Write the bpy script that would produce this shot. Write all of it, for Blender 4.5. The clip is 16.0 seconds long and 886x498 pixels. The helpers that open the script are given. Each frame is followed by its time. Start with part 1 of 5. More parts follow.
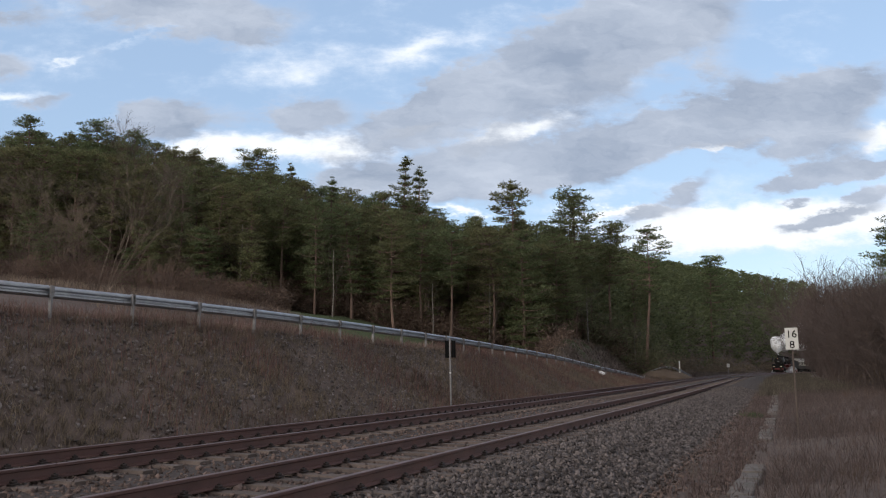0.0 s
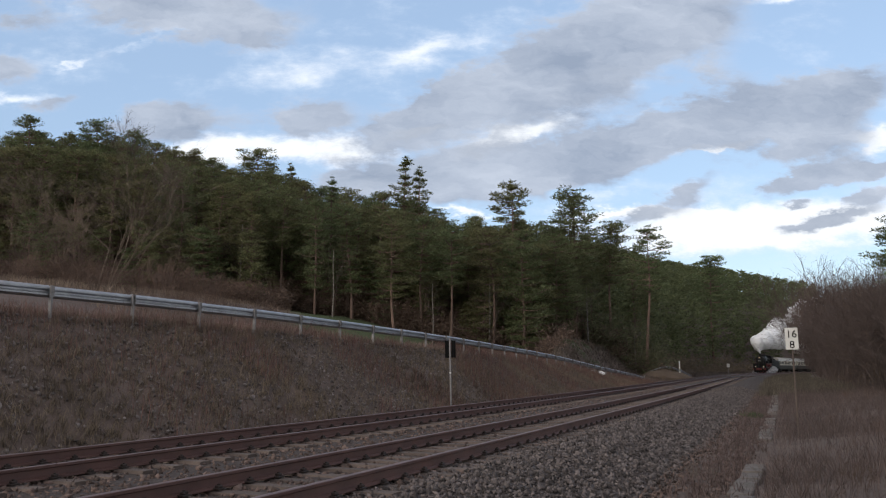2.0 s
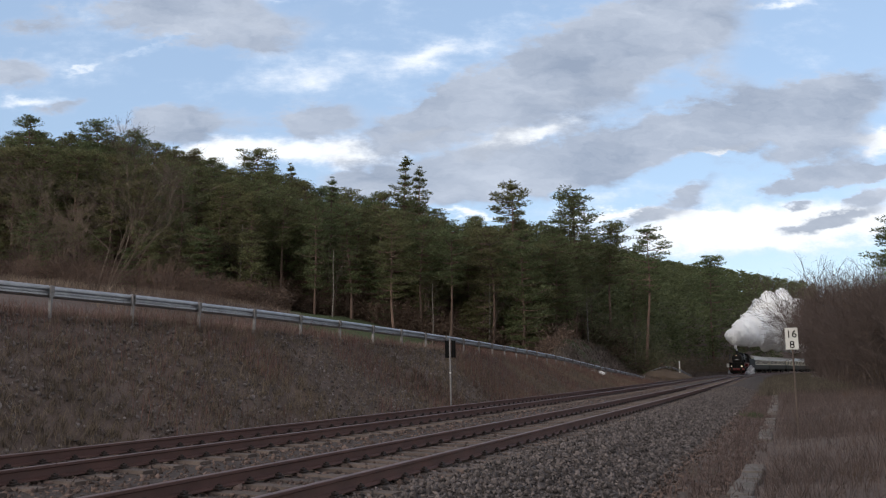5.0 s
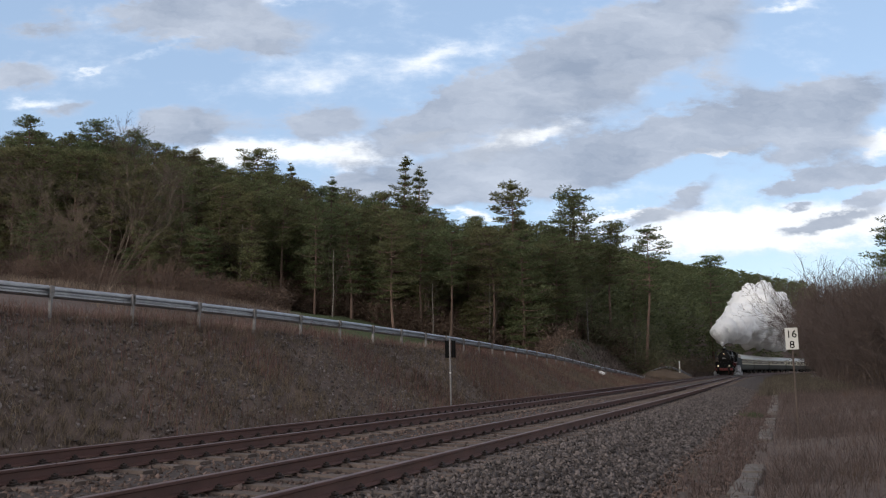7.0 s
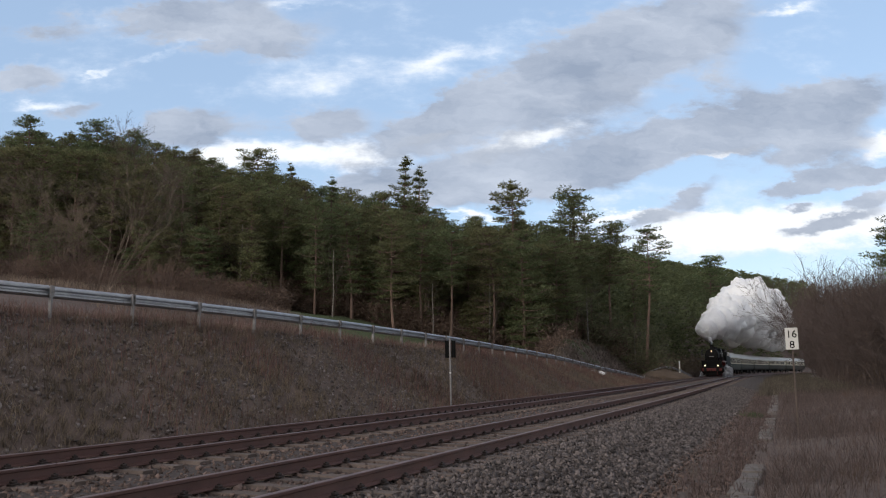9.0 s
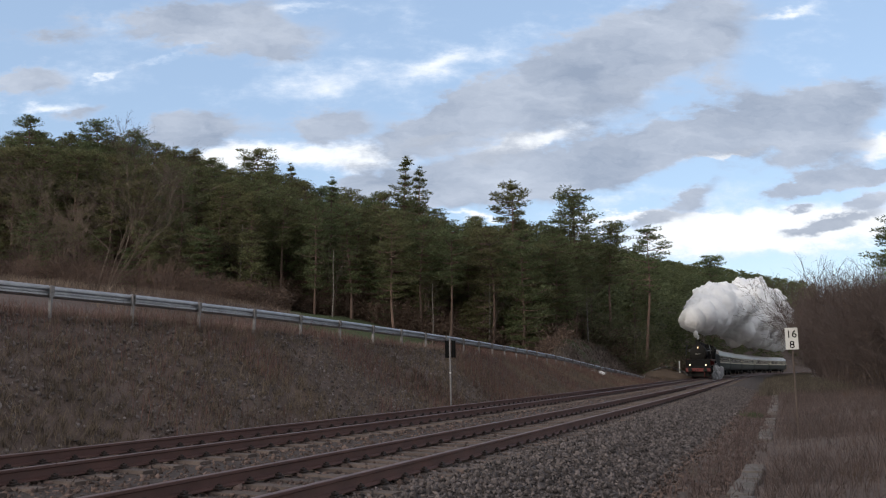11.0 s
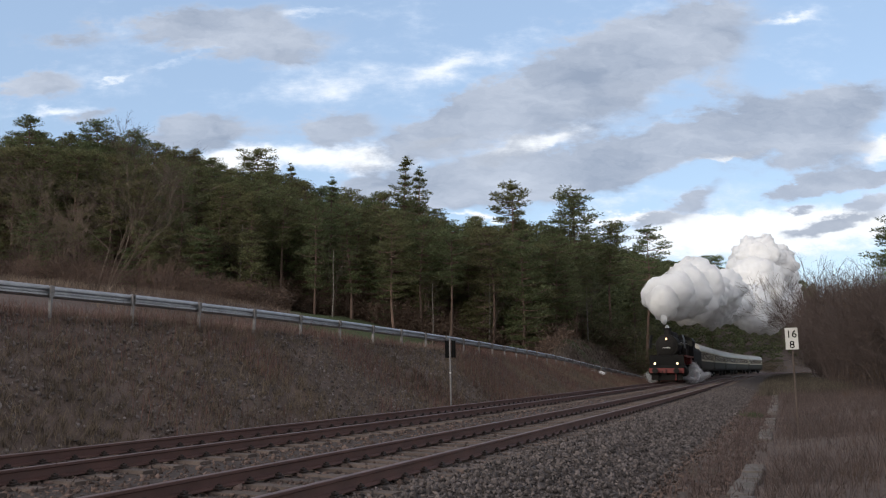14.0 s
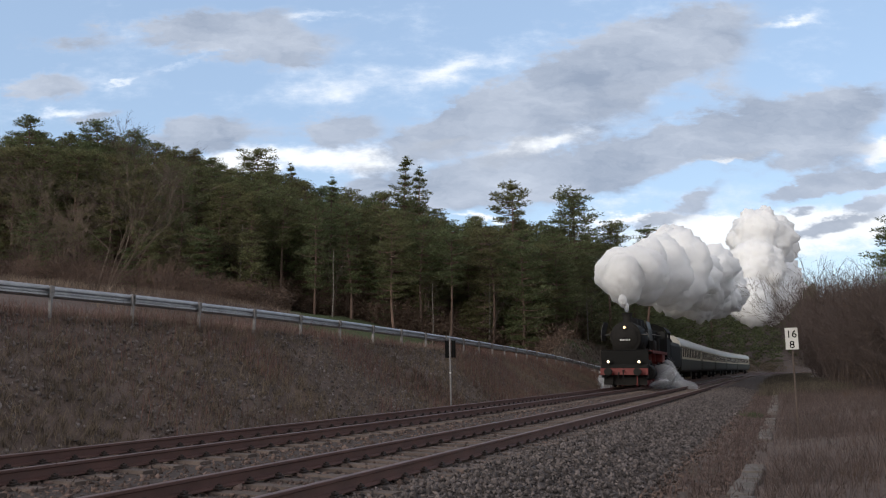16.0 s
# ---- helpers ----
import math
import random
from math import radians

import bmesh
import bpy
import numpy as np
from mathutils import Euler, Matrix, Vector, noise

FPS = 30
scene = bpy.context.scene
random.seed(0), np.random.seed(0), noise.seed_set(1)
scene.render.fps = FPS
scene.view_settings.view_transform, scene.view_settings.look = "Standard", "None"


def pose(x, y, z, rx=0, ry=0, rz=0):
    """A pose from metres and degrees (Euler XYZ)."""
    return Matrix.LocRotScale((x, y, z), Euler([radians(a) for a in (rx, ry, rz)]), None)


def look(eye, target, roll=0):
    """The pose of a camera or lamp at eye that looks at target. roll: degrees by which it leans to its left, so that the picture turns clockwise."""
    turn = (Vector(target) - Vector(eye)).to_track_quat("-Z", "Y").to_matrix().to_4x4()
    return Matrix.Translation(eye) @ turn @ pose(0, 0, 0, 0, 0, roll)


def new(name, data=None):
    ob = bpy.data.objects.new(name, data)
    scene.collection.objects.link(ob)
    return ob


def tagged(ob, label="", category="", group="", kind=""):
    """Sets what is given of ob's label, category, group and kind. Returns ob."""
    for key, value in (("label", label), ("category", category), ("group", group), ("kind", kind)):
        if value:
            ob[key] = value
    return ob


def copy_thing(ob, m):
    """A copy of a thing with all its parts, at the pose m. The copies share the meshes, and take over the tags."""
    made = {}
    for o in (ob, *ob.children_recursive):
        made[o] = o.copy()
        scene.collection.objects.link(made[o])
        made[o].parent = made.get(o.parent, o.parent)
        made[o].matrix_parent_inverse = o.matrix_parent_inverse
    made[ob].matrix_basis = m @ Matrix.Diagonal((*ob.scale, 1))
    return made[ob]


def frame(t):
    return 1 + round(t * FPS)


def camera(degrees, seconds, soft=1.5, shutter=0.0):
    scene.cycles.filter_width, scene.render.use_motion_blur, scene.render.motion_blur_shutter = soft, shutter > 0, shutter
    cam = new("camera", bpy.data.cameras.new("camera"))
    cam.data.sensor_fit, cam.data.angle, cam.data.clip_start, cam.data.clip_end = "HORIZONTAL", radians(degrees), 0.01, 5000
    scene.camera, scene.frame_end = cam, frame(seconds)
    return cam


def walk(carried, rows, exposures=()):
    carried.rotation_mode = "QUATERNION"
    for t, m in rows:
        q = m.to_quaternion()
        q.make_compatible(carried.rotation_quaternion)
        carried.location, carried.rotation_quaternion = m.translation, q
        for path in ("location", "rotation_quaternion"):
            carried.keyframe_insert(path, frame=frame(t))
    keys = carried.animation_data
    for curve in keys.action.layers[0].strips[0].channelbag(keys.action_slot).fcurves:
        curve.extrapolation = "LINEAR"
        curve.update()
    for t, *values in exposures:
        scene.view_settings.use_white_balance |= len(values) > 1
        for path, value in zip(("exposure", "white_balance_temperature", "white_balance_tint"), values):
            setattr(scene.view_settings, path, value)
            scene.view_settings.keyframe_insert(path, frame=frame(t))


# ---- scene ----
# The camera stands still beside the line; it looks slightly up.
cam = camera(55.18, 16.0, soft=1.15)
CAM_POSE = pose(0, 0, 1.2, 98.0, 0, 0)
walk(cam, [(0.0, CAM_POSE), (16.0, CAM_POSE)], [(0.0, 0.34, 6900, 9), (16.0, 0.34, 6900, 9)])

# ---------------------------------------------------------------- light
SUN_AZ, SUN_EL = radians(-135), radians(21)
world = bpy.data.worlds.new("winter_sky")
scene.world = world
world.use_nodes = True
wn = world.node_tree.nodes
sky = wn.new("ShaderNodeTexSky")
sky.sky_type, sky.sun_disc = "NISHITA", False
sky.sun_elevation, sky.sun_rotation = SUN_EL, SUN_AZ
sky.altitude, sky.air_density, sky.dust_density = 300, 1.0, 0.6
wn["Background"].inputs["Strength"].default_value = 0.12
world.node_tree.links.new(sky.outputs[0], wn["Background"].inputs["Color"])
sun = new("sun", bpy.data.lights.new("sun", "SUN"))
sun.data.energy, sun.data.angle, sun.data.color = 3.0, radians(25), (1.0, 0.94, 0.88)
sun.matrix_basis = look((math.sin(SUN_AZ) * math.cos(SUN_EL) * 100, math.cos(SUN_AZ) * math.cos(SUN_EL) * 100, math.sin(SUN_EL) * 100), (0, 0, 0))

# ---------------------------------------------------------------- materials


def mat(name, col, col2=None, rough=0.8, metal=0.0, scale=4.0, bump=0.0, fine=30.0, spread=0.0, coat=0.0, island=False):
    """Two colours mixed by noise at two scales, with relief; spread varies lightness from object to object or island to island."""
    m = bpy.data.materials.new(name)
    m.use_nodes = True
    nt = m.node_tree
    n, ln = nt.nodes, nt.links.new
    b = n["Principled BSDF"]
    co = n.new("ShaderNodeTexCoord")
    big, small = n.new("ShaderNodeTexNoise"), n.new("ShaderNodeTexNoise")
    big.inputs["Scale"].default_value, small.inputs["Scale"].default_value = scale, fine
    big.inputs["Detail"].default_value = 6
    small.inputs["Detail"].default_value = 3
    for t in (big, small):
        ln(co.outputs["Object"], t.inputs["Vector"])
    add = n.new("ShaderNodeMath")
    add.operation = "MULTIPLY_ADD"
    ln(small.outputs["Fac"], add.inputs[0])
    add.inputs[1].default_value = 0.5
    ln(big.outputs["Fac"], add.inputs[2])
    ramp = n.new("ShaderNodeMapRange")
    ramp.inputs["From Min"].default_value, ramp.inputs["From Max"].default_value = 0.5, 1.0
    ln(add.outputs[0], ramp.inputs["Value"])
    mix = n.new("ShaderNodeMix")
    mix.data_type = "RGBA"
    mix.inputs["A"].default_value = (*col, 1)
    mix.inputs["B"].default_value = (*(col2 or [c * 0.7 for c in col]), 1)
    ln(ramp.outputs[0], mix.inputs["Factor"])
    out = mix.outputs["Result"]
    if spread:
        hsv = n.new("ShaderNodeHueSaturation")
        rnd = n.new("ShaderNodeNewGeometry") if island else n.new("ShaderNodeObjectInfo")
        mr = n.new("ShaderNodeMapRange")
        mr.inputs["To Min"].default_value, mr.inputs["To Max"].default_value = 1 - spread, 1 + spread
        ln(rnd.outputs["Random Per Island" if island else "Random"], mr.inputs["Value"])
        ln(mr.outputs[0], hsv.inputs["Value"])
        ln(out, hsv.inputs["Color"])
        out = hsv.outputs[0]
    ln(out, b.inputs["Base Color"])
    b.inputs["Roughness"].default_value, b.inputs["Metallic"].default_value = rough, metal
    b.inputs["Coat Weight"].default_value = coat
    if bump:
        bp = n.new("ShaderNodeBump")
        bp.inputs["Strength"].default_value, bp.inputs["Distance"].default_value = min(1, bump), 0.05
        ln(add.outputs[0], bp.inputs["Height"])
        ln(bp.outputs[0], b.inputs["Normal"])
    return m


def leafy(name, col, col2, spread=0.3, trans=0.25):
    """Foliage or stalks: varies from piece to piece and from plant to plant and lets some light through."""
    m = mat(name, col, col2, rough=0.75, scale=0.35, fine=3.0, spread=spread, island=True)
    n, ln = m.node_tree.nodes, m.node_tree.links.new
    b = n["Principled BSDF"]
    tr, mx = n.new("ShaderNodeBsdfTranslucent"), n.new("ShaderNodeMixShader")
    hsv = [x for x in n if x.type == "HUE_SAT"][0]
    oi, mr = n.new("ShaderNodeObjectInfo"), n.new("ShaderNodeMapRange")
    mr.inputs["To Min"].default_value, mr.inputs["To Max"].default_value = 0.46, 0.54
    ln(oi.outputs["Random"], mr.inputs["Value"])
    ln(mr.outputs[0], hsv.inputs["Hue"])
    ln(hsv.outputs[0], tr.inputs["Color"])
    mx.inputs[0].default_value = trans
    ln(b.outputs[0], mx.inputs[1])
    ln(tr.outputs[0], mx.inputs[2])
    ln(mx.outputs[0], n["Material Output"].inputs["Surface"])
    return m


def glow(name, col, power):
    m = bpy.data.materials.new(name)
    m.use_nodes = True
    b = m.node_tree.nodes["Principled BSDF"]
    b.inputs["Base Color"].default_value = (*col, 1)
    b.inputs["Emission Color"].default_value = (*col, 1)
    b.inputs["Emission Strength"].default_value = power
    return m


RAIL_STEEL = mat("rail_rust", (0.135, 0.066, 0.056), (0.085, 0.046, 0.041), 0.6, 0.25, 2.0, 0.2, 60)
RAIL_TOP = mat("rail_running_surface", (0.19, 0.12, 0.11), (0.13, 0.08, 0.072), 0.5, 0.45, 1.0, 0.0, 20)
SLEEPER = mat("sleeper_concrete_stained", (0.14, 0.106, 0.09), (0.075, 0.056, 0.048), 0.9, 0, 3, 0.5, 40, spread=0.25)
CLIP = mat("rusty_clip", (0.045, 0.03, 0.025), (0.025, 0.02, 0.018), 0.7, 0.3, 9, 0.3)
BALLAST_BROWN = mat("ballast_rust_brown", (0.155, 0.108, 0.092), (0.075, 0.052, 0.045), 0.95, 0, 5, 0.6, 40, spread=0.62, island=True)
BALLAST_GREY = mat("ballast_grey", (0.138, 0.116, 0.111), (0.07, 0.058, 0.056), 0.92, 0, 5, 0.6, 40, spread=0.75, island=True)
# bed set darker than its stones, so shade is coloured into the gaps
BALLAST_BED = mat("ballast_bed", (0.075, 0.056, 0.05), (0.038, 0.029, 0.026), 0.95, 0, 8, 1.0, 22)
SLAB = mat("weathered_concrete_slab", (0.17, 0.145, 0.13), (0.08, 0.07, 0.062), 0.9, 0, 3, 0.5, 30, spread=0.2)
ROCK = mat("slope_stone", (0.22, 0.188, 0.18), (0.1, 0.085, 0.082), 0.9, 0, 3, 0.6, 30, spread=0.45, island=True)
ZINC = mat("galvanised_steel", (0.42, 0.43, 0.46), (0.27, 0.28, 0.3), 0.42, 0.75, 3, 0.1, 25)
ZINC_POST = mat("galvanised_post", (0.27, 0.26, 0.26), (0.18, 0.17, 0.17), 0.55, 0.45, 3, 0.1, 25)
GRASS_DRY = leafy("dry_grass", (0.15, 0.114, 0.096), (0.062, 0.047, 0.041), 0.55)
GRASS_SLOPE = leafy("dry_slope_weeds", (0.25, 0.172, 0.14), (0.105, 0.073, 0.061), 0.55)
GRASS_RED = leafy("reddish_stalks", (0.215, 0.125, 0.096), (0.11, 0.066, 0.052), 0.5)
GRASS_GREEN = leafy("green_grass", (0.075, 0.1, 0.042), (0.055, 0.07, 0.034), 0.3)
NEEDLES = leafy("pine_needles", (0.165, 0.178, 0.083), (0.115, 0.128, 0.064), 0.45, 0.5)
BRUSH = leafy("brown_brush", (0.19, 0.132, 0.1), (0.115, 0.082, 0.062), 0.45, 0.4)
BARK = mat("pine_bark", (0.17, 0.108, 0.084), (0.085, 0.06, 0.05), 0.9, 0, 1.2, 0.6, 9, spread=0.35)
BIRCH = mat("birch_bark", (0.24, 0.215, 0.19), (0.09, 0.08, 0.07), 0.8, 0, 2.0, 0.3, 9)
TWIG = mat("bare_twigs", (0.1, 0.073, 0.066), (0.06, 0.044, 0.04), 0.85, 0, 1.5, 0.0, 12, spread=0.3)
TWIG_RED = mat("reddish_twigs", (0.115, 0.073, 0.055), (0.07, 0.046, 0.036), 0.85, 0, 1.5, 0.0, 12, spread=0.3)
TWIG_GREY = mat("greyish_bare_branches", (0.165, 0.125, 0.095), (0.1, 0.075, 0.058), 0.85, 0, 1.5, 0.0, 12, spread=0.2)
LOCO_BLACK = mat("loco_black_paint", (0.01, 0.0095, 0.0095), (0.006, 0.006, 0.006), 0.7, 0.0, 2, 0.08, 18)
LOCO_SHEEN = mat("loco_glossy_black", (0.02, 0.02, 0.021), (0.014, 0.014, 0.015), 0.5, 0.0, 2, 0.04, 18)
LOCO_SOOT = mat("sooty_iron", (0.014, 0.013, 0.013), (0.022, 0.02, 0.018), 0.75, 0.2, 4, 0.2, 30)
LOCO_RED = mat("loco_red_paint", (0.17, 0.014, 0.012), (0.1, 0.01, 0.009), 0.45, 0, 3, 0.05, 20)
for m_ in (LOCO_BLACK, LOCO_SOOT):
    m_.node_tree.nodes["Principled BSDF"].inputs["Specular IOR Level"].default_value = 0.22
STEEL = mat("bright_rod_steel", (0.5, 0.49, 0.48), (0.3, 0.29, 0.28), 0.35, 0.9, 4)
WHITE_PAINT = mat("white_paint", (0.72, 0.72, 0.7), (0.55, 0.55, 0.53), 0.5, 0, 4)
SIGN_WHITE = mat("sign_white", (0.62, 0.62, 0.6), (0.5, 0.49, 0.47), 0.45, 0, 4, 0, 15)
SIGN_BLACK = mat("sign_black", (0.004, 0.004, 0.004), (0.006, 0.006, 0.006), 0.9, 0, 4)
for nd in SIGN_BLACK.node_tree.nodes:
    if nd.type == "BSDF_PRINCIPLED":
        nd.inputs["Specular IOR Level"].default_value = 0.12
GLASS_DARK = mat("coach_window_glass", (0.02, 0.022, 0.024), (0.03, 0.03, 0.03), 0.25, 0, 2)
COACH_GREEN = mat("coach_green_paint", (0.04, 0.04, 0.03), (0.028, 0.028, 0.021), 0.8, 0, 0.8, 0.03, 9, spread=0.12)
COACH_CREAM = mat("coach_cream_paint", (0.58, 0.5, 0.34), (0.46, 0.4, 0.28), 0.42, 0, 0.8, 0.03, 9, spread=0.1)
# roof colour raised to include the bright sky reflected on it
COACH_ROOF = mat("coach_roof_grey", (0.5, 0.48, 0.44), (0.37, 0.35, 0.32), 0.42, 0, 0.6, 0.04, 8, spread=0.12)
LAMP_GLOW = glow("headlamp_light", (1.0, 0.8, 0.52), 3.2)
LAMP_DIM = glow("headlamp_light_dim", (1.0, 0.62, 0.35), 1.6)
ASPHALT = mat("asphalt", (0.05, 0.05, 0.052), (0.035, 0.035, 0.036), 0.9, 0, 2, 0.3, 60)

# ---------------------------------------------------------------- mesh tools


class Shape:
    """Collects vertices and faces of one part."""

    def __init__(self):
        self.v, self.f = [], []

    def add(self, verts, faces):
        o = len(self.v)
        self.v += [tuple(p) for p in verts]
        self.f += [tuple(i + o for i in q) for q in faces]
        return self

    def box(self, x, y, z, sx, sy, sz, c=0.0, turn=None):
        h = (sx / 2, sy / 2, sz / 2)
        c = min(c, *(k * 0.45 for k in h))
        corners = [(a, b, d) for a in (-1, 1) for b in (-1, 1) for d in (-1, 1)]
        if c <= 0:
            vs = [Vector([q[i] * h[i] for i in range(3)]) for q in corners]
            fs = [(0, 1, 3, 2), (4, 6, 7, 5), (0, 4, 5, 1), (2, 3, 7, 6), (0, 2, 6, 4), (1, 5, 7, 3)]
        else:
            vs, ix = [], {}
            for q in corners:
                for a in range(3):
                    ix[q, a] = len(vs)
                    vs.append(Vector([q[i] * (h[i] if i == a else h[i] - c) for i in range(3)]))
            fs = [tuple(ix[q, a] for a in range(3)) for q in corners]
            for a in range(3):
                b, d = (a + 1) % 3, (a + 2) % 3
                for s in (-1, 1):
                    ring = []
                    for u, w in ((-1, -1), (1, -1), (1, 1), (-1, 1)):
                        q = [0, 0, 0]
                        q[a], q[b], q[d] = s, u, w
                        ring.append(ix[tuple(q), a])
                    fs.append(tuple(ring))
                    for u in (-1, 1):
                        q0, q1 = [0, 0, 0], [0, 0, 0]
                        q0[a], q0[b], q0[d] = s, u, -1
                        q1[a], q1[b], q1[d] = s, u, 1
                        fs.append((ix[tuple(q0), a], ix[tuple(q1), a], ix[tuple(q1), b], ix[tuple(q0), b]))
        if turn:
            vs = [turn @ p for p in vs]
        return self.add([p + Vector((x, y, z)) for p in vs], fs)

    def rod(self, a, b, r0, r1=None, seg=10, caps=True):
        a, b = Vector(a), Vector(b)
        r1 = r0 if r1 is None else r1
        w = (b - a).normalized()
        u = w.orthogonal().normalized()
        t = w.cross(u)
        vs = []
        for p, r in ((a, r0), (b, r1)):
            vs += [p + (u * math.cos(i * math.tau / seg) + t * math.sin(i * math.tau / seg)) * r for i in range(seg)]
        fs = [(i, (i + 1) % seg, seg + (i + 1) % seg, seg + i) for i in range(seg)]
        if caps:
            fs += [tuple(range(seg))[::-1], tuple(range(seg, 2 * seg))]
        return self.add(vs, fs)

    def lathe(self, a, axis, rings, seg=24, caps=True):
        """Rings of (distance along the axis, radius)."""
        a, w = Vector(a), Vector(axis).normalized()
        u = w.orthogonal().normalized()
        t = w.cross(u)
        vs, fs = [], []
        for d, r in rings:
            vs += [a + w * d + (u * math.cos(i * math.tau / seg) + t * math.sin(i * math.tau / seg)) * r for i in range(seg)]
        for k in range(len(rings) - 1):
            fs += [(k * seg + i, k * seg + (i + 1) % seg, (k + 1) * seg + (i + 1) % seg, (k + 1) * seg + i) for i in range(seg)]
        if caps:
            fs += [tuple(range(seg))[::-1], tuple(range((len(rings) - 1) * seg, len(rings) * seg))]
        return self.add(vs, fs)

    def extrude(self, profile, y0, y1):
        """A closed (x, z) profile drawn out along y."""
        k = len(profile)
        vs = [(x, y0, z) for x, z in profile] + [(x, y1, z) for x, z in profile]
        fs = [(i, (i + 1) % k, k + (i + 1) % k, k + i) for i in range(k)] + [tuple(range(k))[::-1], tuple(range(k, 2 * k))]
        return self.add(vs, fs)

    def sweep(self, profile, places, closed=True):
        """A (n, z) profile carried along places of (x, y, z, heading), heading from y towards x."""
        k, vs, fs = len(profile), [], []
        for x, y, z, h in places:
            vs += [(x + n * math.cos(h), y - n * math.sin(h), z + d) for n, d in profile]
        for j in range(len(places) - 1):
            for i in range(k if closed else k - 1):
                fs.append((j * k + i, j * k + (i + 1) % k, (j + 1) * k + (i + 1) % k, (j + 1) * k + i))
        if closed:
            fs += [tuple(range(k)), tuple(range((len(places) - 1) * k, len(places) * k))[::-1]]
        return self.add(vs, fs)

    def mesh(self, name, material, smooth=False):
        me = bpy.data.meshes.new(name)
        me.from_pydata(self.v, [], self.f)
        bm = bmesh.new()
        bm.from_mesh(me)
        bmesh.ops.recalc_face_normals(bm, faces=bm.faces)
        bm.to_mesh(me)
        bm.free()
        me.materials.append(material)
        if smooth:
            me.shade_smooth()
            me.set_sharp_from_angle(angle=radians(38))
        return me


def part(name, shape, material, parent=None, label="", smooth=False, at=None):
    """Links a shape, or a finished mesh, as one mesh object under a thing."""
    ob = new(name, shape.mesh(name, material, smooth) if isinstance(shape, Shape) else shape)
    ob.parent = parent
    if at is not None:
        ob.matrix_basis = at
    if label:
        tagged(ob, label)
    return ob


def thing(name, label, category, group="", kind="", at=None):
    ob = new(name)
    ob.empty_display_size = 0.3
    if at is not None:
        ob.matrix_basis = at
    return tagged(ob, label, category, group, kind)


def raw_mesh(name, verts, tris, material):
    """A mesh straight from arrays of vertices and triangles."""
    verts, tris = np.asarray(verts, np.float32), np.asarray(tris, np.int32)
    me = bpy.data.meshes.new(name)
    me.vertices.add(len(verts))
    me.vertices.foreach_set("co", verts.ravel())
    me.loops.add(tris.size)
    me.loops.foreach_set("vertex_index", tris.ravel())
    me.polygons.add(len(tris))
    me.polygons.foreach_set("loop_start", np.arange(0, tris.size, tris.shape[1], dtype=np.int32))
    me.update(calc_edges=True)
    me.validate()
    me.materials.append(material)
    return me


# ---------------------------------------------------------------- the line's course and the lie of the land
# Along the far track s metres run away from the camera; n is the distance to the right of its centre line.
KNOTS = (-20, 0, 30, 60, 90, 120, 160, 200, 260, 330)
BENDS = (-0.00068, -0.00058, -0.00049, -0.00035, -0.0001, 0.00036, 0.00101, 0.0017, 0.00242, 0.00315)
STEP = 0.5
S_AXIS = np.arange(-90, 480, STEP)
S_ZERO = int(90 / STEP)
HEAD = np.cumsum(np.interp(S_AXIS, KNOTS, BENDS) * STEP)
HEAD += 0.3998 - HEAD[S_ZERO]
X_AXIS, Y_AXIS = np.cumsum(np.sin(HEAD) * STEP), np.cumsum(np.cos(HEAD) * STEP)
X_AXIS += -10.375 - X_AXIS[S_ZERO]
Y_AXIS += -Y_AXIS[S_ZERO]
GAP = 4.02  # between the two tracks' centre lines
SPEED_ROWS = (254.618, -212.213, 13.515, 1.82)


def along(s, n=0.0):
    """x, y and heading at s, n metres to the right of the far track."""
    x, y, h = (np.interp(s, S_AXIS, a) for a in (X_AXIS, Y_AXIS, HEAD))
    return x + n * np.cos(h), y - n * np.sin(h), h


def to_track(x, y):
    s = np.clip(y / 0.93, -89, 470)
    for _ in range(12):
        cx, cy, h = along(s)
        s = np.clip(s + 0.8 * ((x - cx) * np.sin(h) + (y - cy) * np.cos(h)), -89, 479)
    cx, cy, h = along(s)
    return s, (x - cx) * np.cos(h) - (y - cy) * np.sin(h)


def train_s(t):
    u = t / 16.0
    return sum(c * u**k for k, c in enumerate(SPEED_ROWS))


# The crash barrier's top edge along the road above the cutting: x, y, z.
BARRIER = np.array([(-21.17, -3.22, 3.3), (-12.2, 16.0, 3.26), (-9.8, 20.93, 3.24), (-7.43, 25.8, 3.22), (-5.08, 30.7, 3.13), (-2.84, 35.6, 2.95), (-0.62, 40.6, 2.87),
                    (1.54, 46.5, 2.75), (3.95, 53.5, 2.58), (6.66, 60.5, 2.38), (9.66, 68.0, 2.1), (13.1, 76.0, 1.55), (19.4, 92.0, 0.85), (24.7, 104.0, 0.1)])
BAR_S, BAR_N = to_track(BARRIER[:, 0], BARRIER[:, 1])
AZ = (-0.7, -0.523, -0.41, -0.323, -0.236, -0.149, -0.056, 0.01, 0.044, 0.144, 0.21, 0.257, 0.317, 0.404, 0.6)
FOOT = (0.106, 0.1, 0.092, 0.086, 0.075, 0.062, 0.057, 0.053, 0.05, 0.035, 0.014, 0.004, 0.0, 0.0, 0.0)
CREST = (0.286, 0.281, 0.275, 0.257, 0.237, 0.217, 0.2, 0.182, 0.176, 0.168, 0.142, 0.128, 0.121, 0.106, 0.08)


def smooth01(t):
    t = np.clip(t, 0, 1)
    return t * t * (3 - 2 * t)


